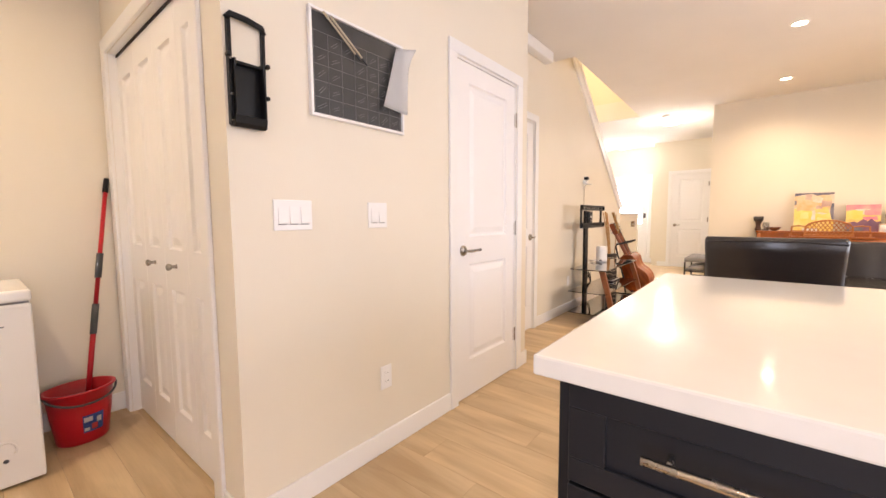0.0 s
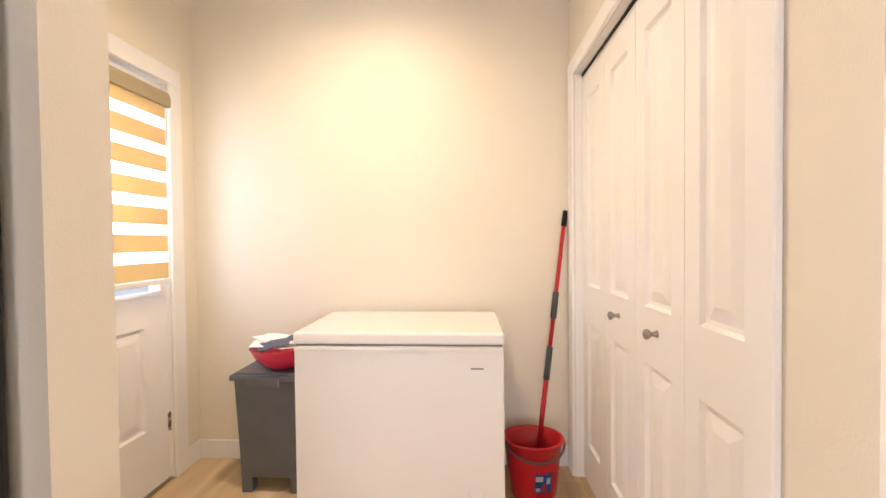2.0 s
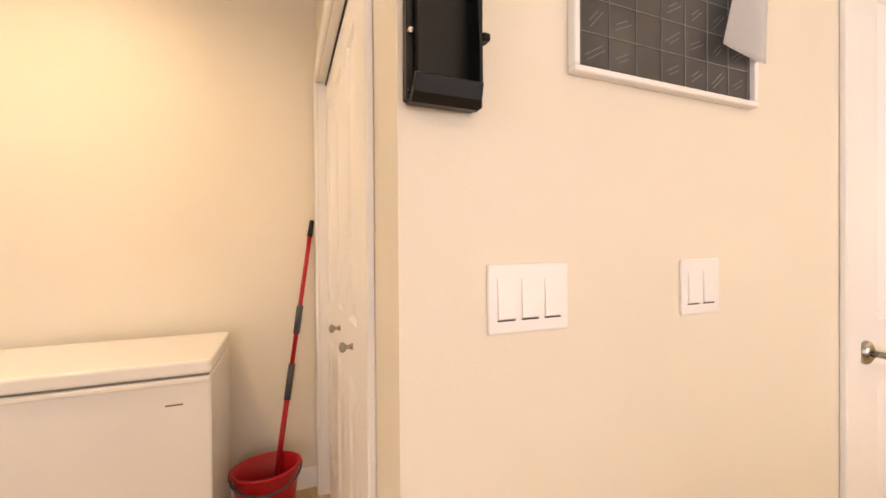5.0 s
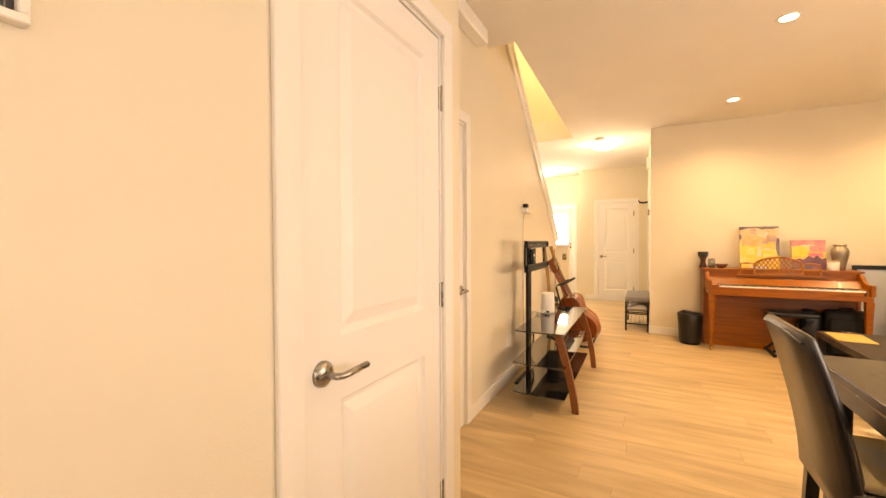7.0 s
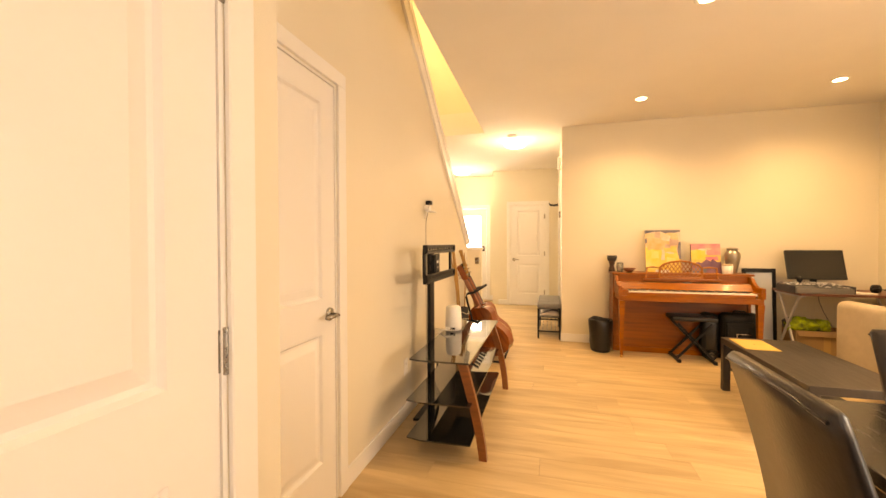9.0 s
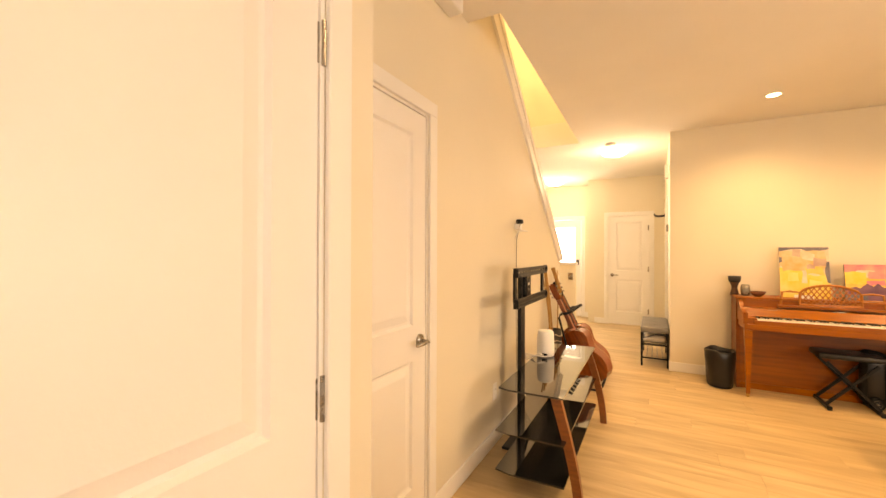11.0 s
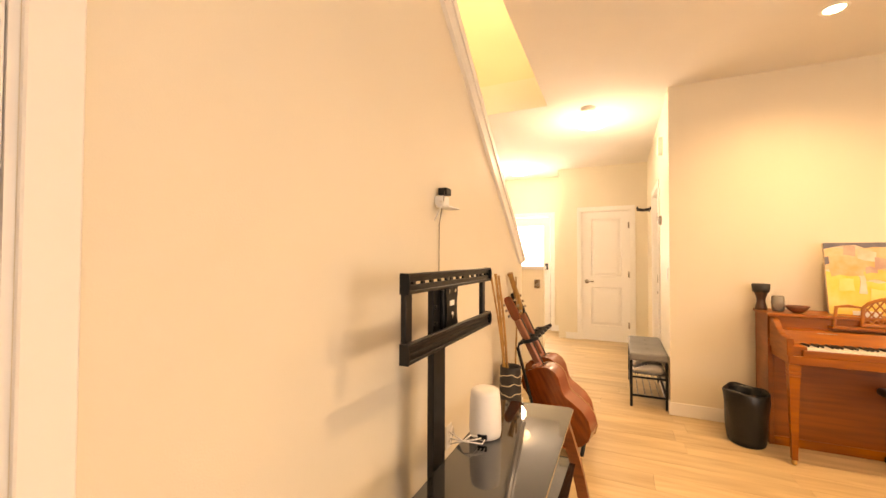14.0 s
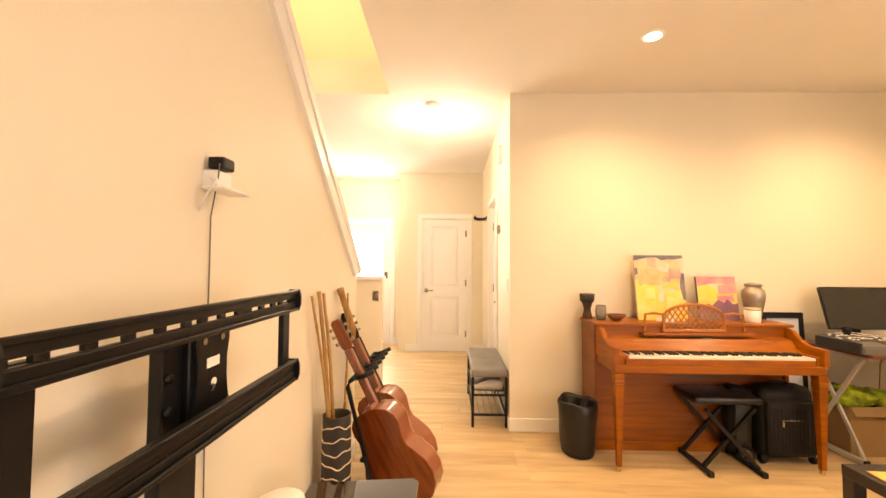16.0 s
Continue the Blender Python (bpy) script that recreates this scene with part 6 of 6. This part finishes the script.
box(bm, 0.0, 0.115, -0.085, 0.085, 0.03, 0.50, 0.045, 4)
for v in bm.verts:
    v.co += Vector((0.0, 0.008 * math.sin(11 * v.co.z), 0.010 * math.sin(22 * v.co.y)))
part("body", bm, FABBLK, bg, "", True)
part("side_panel", bx(-0.008, 0.004, -0.055, 0.055, 0.10, 0.42, 0.006, 2), VINYL, bg, "", True)
wl = part("wheel", rodm((-0.035, 0.0, 0.052), (0.0, 0.0, 0.052), 0.052, seg=28), BLACKPL, bg, "black wheel with a bright hub", True)
bm = bmesh.new()
tube(bm, [(-0.037, 0.03 * math.cos(2 * math.pi * k / 20), 0.052 + 0.03 * math.sin(2 * math.pi * k / 20)) for k in range(20)], 0.0025, 6, closed=True)
for k in range(3):
    c_, s_ = math.cos(math.pi * k / 3), math.sin(math.pi * k / 3)
    rod(bm, (-0.037, -0.03 * c_, 0.052 - 0.03 * s_), (-0.037, 0.03 * c_, 0.052 + 0.03 * s_), 0.002, seg=6)
part("hub", bm, STEEL, wl)

DESKT = material("brown_desk", (0.16, 0.055, 0.03), 0.35, var=0.25, scale=5, stretch=(10, 1, 1))
SILV = material("silver_steel", (0.62, 0.62, 0.62), 0.4, 0.6)
dk = thing("desk", 0, 0, 0, 0, "red-brown desk on crossed silver legs", "desk")
part("desktop", bx(8.46, 9.0, -1.80, -0.845, 0.735, 0.758, 0.004, 2), DESKT, dk)
for yc in (-0.885, -1.74):
    for xa, xb, dy in ((8.585, 8.96, -0.012), (8.96, 8.54, 0.012)):
        bm = bmesh.new()
        d = Vector((xb - xa, 0, 0.70))
        ang = math.atan2(d.x, d.z)
        box(bm, -0.014, 0.014, -0.008, 0.008, 0, d.length, 0.003, 1, m=Matrix.Translation((xa, yc + dy, 0.033)) @ Matrix.Rotation(ang, 4, "Y"))
        part("cross_leg", bm, SILV, dk)
    part("top_bar", bx(8.50, 8.98, yc - 0.020, yc + 0.020, 0.714, 0.7345, 0.003, 1), SILV, dk)
    fb = part("floor_bar", bx(8.56, 8.98, yc - 0.016, yc + 0.016, 0.006, 0.040, 0.004, 1), SILV, dk)
    for x in (8.56, 8.98):
        part("end_cap", bx(x - 0.008, x + 0.008, yc - 0.018, yc + 0.018, 0, 0.042, 0.003, 1), BLACKPL, fb, "black end cap")
KG = material("console_silver", (0.20, 0.195, 0.19), 0.35, 0.3)
KD = material("console_dark", (0.045, 0.045, 0.05), 0.4, var=0.2, scale=12)
ky = thing("sound_console", 8.62, -1.04, 0.758, 0, "silver and black electronic music console lying on the desk", "music console")
bm = bmesh.new()
prism(bm, [(-0.135, 0.0), (0.20, 0.0), (0.20, 0.085), (-0.135, 0.052)], -0.25, 0.225)
bmesh.ops.bevel(bm, geom=bm.edges[:], offset=0.008, segments=2, affect="EDGES")
part("case", bm, KG, ky)
part("end_cheek", bx(-0.13, 0.198, 0.2255, 0.238, 0.002, 0.075, 0.004, 2), KD, ky, "black end cheek")
part("end_cheek", bx(-0.13, 0.198, -0.263, -0.2505, 0.002, 0.075, 0.004, 2), KD, ky, "black end cheek")
rk_ = random.Random(4)
top_z = lambda x: 0.052 + (x + 0.135) * 0.033 / 0.335
tilt = math.atan2(0.033, 0.335)
for x0, x1, y0_, y1_ in ((-0.11, -0.02, -0.235, 0.02), (0.0, 0.09, -0.235, 0.21), (0.105, 0.18, -0.10, 0.21)):
    bm = bmesh.new()
    box(bm, x0, x1, y0_, y1_, 0.0, 0.003, m=Matrix.Translation((0, 0, top_z(0) + 0.0005)) @ Matrix.Rotation(-tilt, 4, "Y"))
    part("control_field", bm, KD, ky, "dark control field")
for row, x in enumerate((-0.09, -0.06, 0.02, 0.05, 0.075, 0.13, 0.16)):
    for k in range(15):
        y = -0.225 + 0.03 * k
        if (row < 2 and y > 0.01) or (row > 4 and y < -0.09) or rk_.random() < 0.2:
            continue
        z = top_z(x) + 0.003
        part("button", bx(x - 0.006, x + 0.006, y - 0.009, y + 0.009, z, z + 0.006, 0.001, 1), WHITEPL if rk_.random() < 0.55 else KG, ky)
for k in range(3):
    cb = thing("desk_cable", 0, 0, 0, 0, "thin pale cable lying across the music console", "cable", "cables on the desk")
    bm = bmesh.new()
    o = 0.05 * k
    tube(bm, [(8.90, -0.92 - o, 0.80), (8.80, -0.96 - o, 0.855), (8.72, -1.02 - o, 0.848), (8.66, -1.14 - o, 0.845), (8.70, -1.24, 0.846), (8.78, -1.31 - 0.02 * k, 0.80), (8.80, -1.36 - 0.02 * k, 0.762)], 0.0028, 6)
    part("cord", bm, WHITEPL if k != 1 else BLACKPL, cb, "", True)
cb = thing("desk_cable", 0, 0, 0, 0, "thin dark cable hanging below the desk", "cable", "cables on the desk")
bm = bmesh.new()
tube(bm, [(8.60, -1.06, 0.733), (8.66, -1.10, 0.66), (8.74, -1.18, 0.55), (8.86, -1.30, 0.42), (8.96, -1.42, 0.30)], 0.003, 6)
part("cord", bm, BLACKPL, cb, "", True)
mo = thing("monitor", 8.82, -1.165, 0.758, 0, "black flat monitor standing on the desk", "monitor", "", 0, 0)
part("screen", bx(-0.012, 0.012, -0.255, 0.255, 0.115, 0.43, 0.004, 2), material("dark_screen", (0.018, 0.019, 0.02), 0.25), mo)
bm = bmesh.new()
for a, b, c, d in ((-0.257, 0.257, 0.113, 0.122), (-0.257, 0.257, 0.423, 0.432), (-0.257, -0.248, 0.122, 0.423), (0.248, 0.257, 0.122, 0.423)):
    box(bm, -0.016, -0.0125, a, b, c, d)
part("bezel", bm, BLACKPL, mo)
for o in [c for c in scene.objects if c.parent == mo]:
    o.data.transform(Matrix.Translation((0, 0, 0.11)) @ Matrix.Rotation(radians(15), 4, "Y") @ Matrix.Translation((0, 0, -0.11)))
part("neck", bx(0.05, 0.068, -0.03, 0.03, 0.0, 0.25, 0.003, 1), BLACKPL, mo)
part("foot", bx(-0.06, 0.10, -0.11, 0.11, 0, 0.01, 0.003, 1), BLACKPL, mo)
wcm = thing("webcam", 8.765, -0.985, 0.828, 0, "small black webcam in front of the monitor", "webcam")
bm = bmesh.new()
lathe(bm, [(0.03, 0.0), (0.03, 0.006), (0.012, 0.012), (0.022, 0.03), (0.028, 0.055), (0.02, 0.075), (0.001, 0.08)], 20)
part("body", bm, BLACKPL, wcm, "", True)
hp = thing("headphones", 8.60, -1.60, 0.758, 20, "black headphones lying on the desk", "headphones")
bm = bmesh.new()
tube(bm, [(0.09 * math.cos(a), 0.08 * math.sin(a), 0.03 + 0.02 * math.sin(a)) for a in [math.pi * k / 12 for k in range(13)]], 0.008, 8)
part("headband", bm, BLACKPL, hp, "", True)
for s in (-1, 1):
    bm = bmesh.new()
    rod(bm, (s * 0.09 - 0.02, -0.01, 0.042), (s * 0.09 + 0.02, -0.01, 0.042), 0.042, seg=22)
    part("ear_cup", bm, BLACKPL, hp, "", True)
for k in range(2):
    pk = thing("paper_stack", 8.62, -1.42, 0.758 if k == 0 else 0.7625, 14 * k, "loose white papers on the desk", "paper", "papers on the desk")
    part("sheets", bx(-0.10, 0.10, -0.07, 0.07, 0, 0.0045), PAPER, pk)
pf = thing("framed_board", 8.95, -0.725, 0, 0, "black framed board leaning between piano and desk", "frame", "", 0, 3)
bm = bmesh.new()
for a, b, c, d in ((-0.16, 0.16, 0, 0.03), (-0.16, 0.16, 0.93, 0.975), (-0.16, -0.125, 0.03, 0.93), (0.125, 0.16, 0.03, 0.93)):
    box(bm, 0, 0.022, a, b, c, d, 0.002, 1)
part("frame", bm, BLACKPL, pf, "black frame")
part("panel", bx(0.008, 0.014, -0.125, 0.125, 0.03, 0.93), material("pale_board", (0.55, 0.60, 0.68), 0.5), pf, "pale panel")
CARD = material("cardboard", (0.36, 0.23, 0.12), 0.85, var=0.15, scale=5, bump=0.3, bump_scale=40)
bo = thing("cardboard_box", 8.84, -1.20, 0, 0, "open brown cardboard box under the desk", "box")
bm = bmesh.new()
for a in ((-0.13, 0.13, -0.27, -0.265, 0.0, 0.345), (-0.13, 0.13, 0.265, 0.27, 0.0, 0.345), (-0.13, -0.125, -0.265, 0.265, 0.0, 0.345), (0.125, 0.13, -0.265, 0.265, 0.0, 0.345), (-0.125, 0.125, -0.265, 0.265, 0.0, 0.006)):
    box(bm, *a)
part("body", bm, CARD, bo)
bm = bmesh.new()
prism(bm, [(-0.131, 0.345), (-0.128, 0.345), (-0.165, 0.29), (-0.168, 0.292)], -0.26, 0.26)
part("flap", bm, CARD, bo)
part("tape", bx(-0.1312, -0.1302, -0.03, 0.03, 0.02, 0.325), material("brown_tape", (0.42, 0.27, 0.12), 0.3), bo)
for (x, y, r, mt, lab) in ((8.80, -1.02, 0.105, 0, "crumpled lime green cloth in the box"), (8.79, -1.16, 0.085, 0, "crumpled lime green cloth in the box"), (8.86, -1.00, 0.085, 1, "crumpled dark cloth in the box")):
    cl = thing("cloth", x, y, 0.39, 0, lab, "cloth", "clothes in the box")
    bm = bmesh.new()
    bmesh.ops.create_icosphere(bm, subdivisions=4, radius=r)
    for v in bm.verts:
        q = v.co * 14 + Vector((x * 9, y * 7, 0))
        d_ = noise.noise(q) * 0.35 + noise.noise(q * 2.3) * 0.25 + 1
        v.co = Vector((v.co.x * d_, v.co.y * d_ * 1.3, v.co.z * d_ * 0.85))
    part("folds", bm, material("lime_cloth", (0.34, 0.47, 0.03), 0.8, var=0.5, scale=16, color2=(0.03, 0.04, 0.015)) if mt == 0 else BAG, cl, "", True)

# ---- floor planks, along y, joints staggered ----
rnd = random.Random(21)
PL_W, PL_L, GAP = 0.182, 1.22, 0.0012
bm = bmesh.new()
box(bm, GAP / 2, PL_W - GAP / 2, GAP / 2, PL_L - GAP / 2, -0.005, 0.0)
me_full = bpy.data.meshes.new("plank")
bm.to_mesh(me_full)
bm.free()
me_full.materials.append(OAK)
cut = {}


def plank_mesh(length):
    key = round(length, 2)
    if key >= round(PL_L, 2):
        return me_full
    if key not in cut:
        b = bmesh.new()
        box(b, GAP / 2, PL_W - GAP / 2, GAP / 2, key - GAP / 2, -0.005, 0.0)
        cut[key] = bpy.data.meshes.new("plank")
        b.to_mesh(cut[key])
        b.free()
        cut[key].materials.append(OAK)
    return cut[key]


floor = new("floor")
tagged(floor, "light oak plank floor laid across the room", "", "", "structure")
rows_ = []
x = KW
while x < FX:
    top = 4.3 if x > 9.05 else 3.75 if x < 4.0 else SY + 0.2
    y = SOUTH - rnd.uniform(0, 1.1)
    while y < top:
        lo, hi = max(y, SOUTH), min(y + PL_L, top)
        if hi - lo > 0.03:
            rows_.append((x, lo, round(hi - lo, 2)))
        y += PL_L
    x += PL_W
near = sorted(rows_, key=lambda r: abs(r[0] + 0.09 - 5.0) * 0.5 + abs(r[1] + r[2] / 2 - 1.6))
for x, y, L in near[:290]:
    o = new("plank", plank_mesh(L))
    o.parent = floor
    o.location = (x, y, 0)
bm = bmesh.new()
for x, y, L in near[290:]:
    box(bm, x + GAP / 2, x + PL_W - GAP / 2, y, y + L - GAP, -0.005, 0.0)
if len(bm.verts):
    o = part("plank_field", bm, OAK, floor)
    o["kind"] = "stuff"
else:
    bm.free()
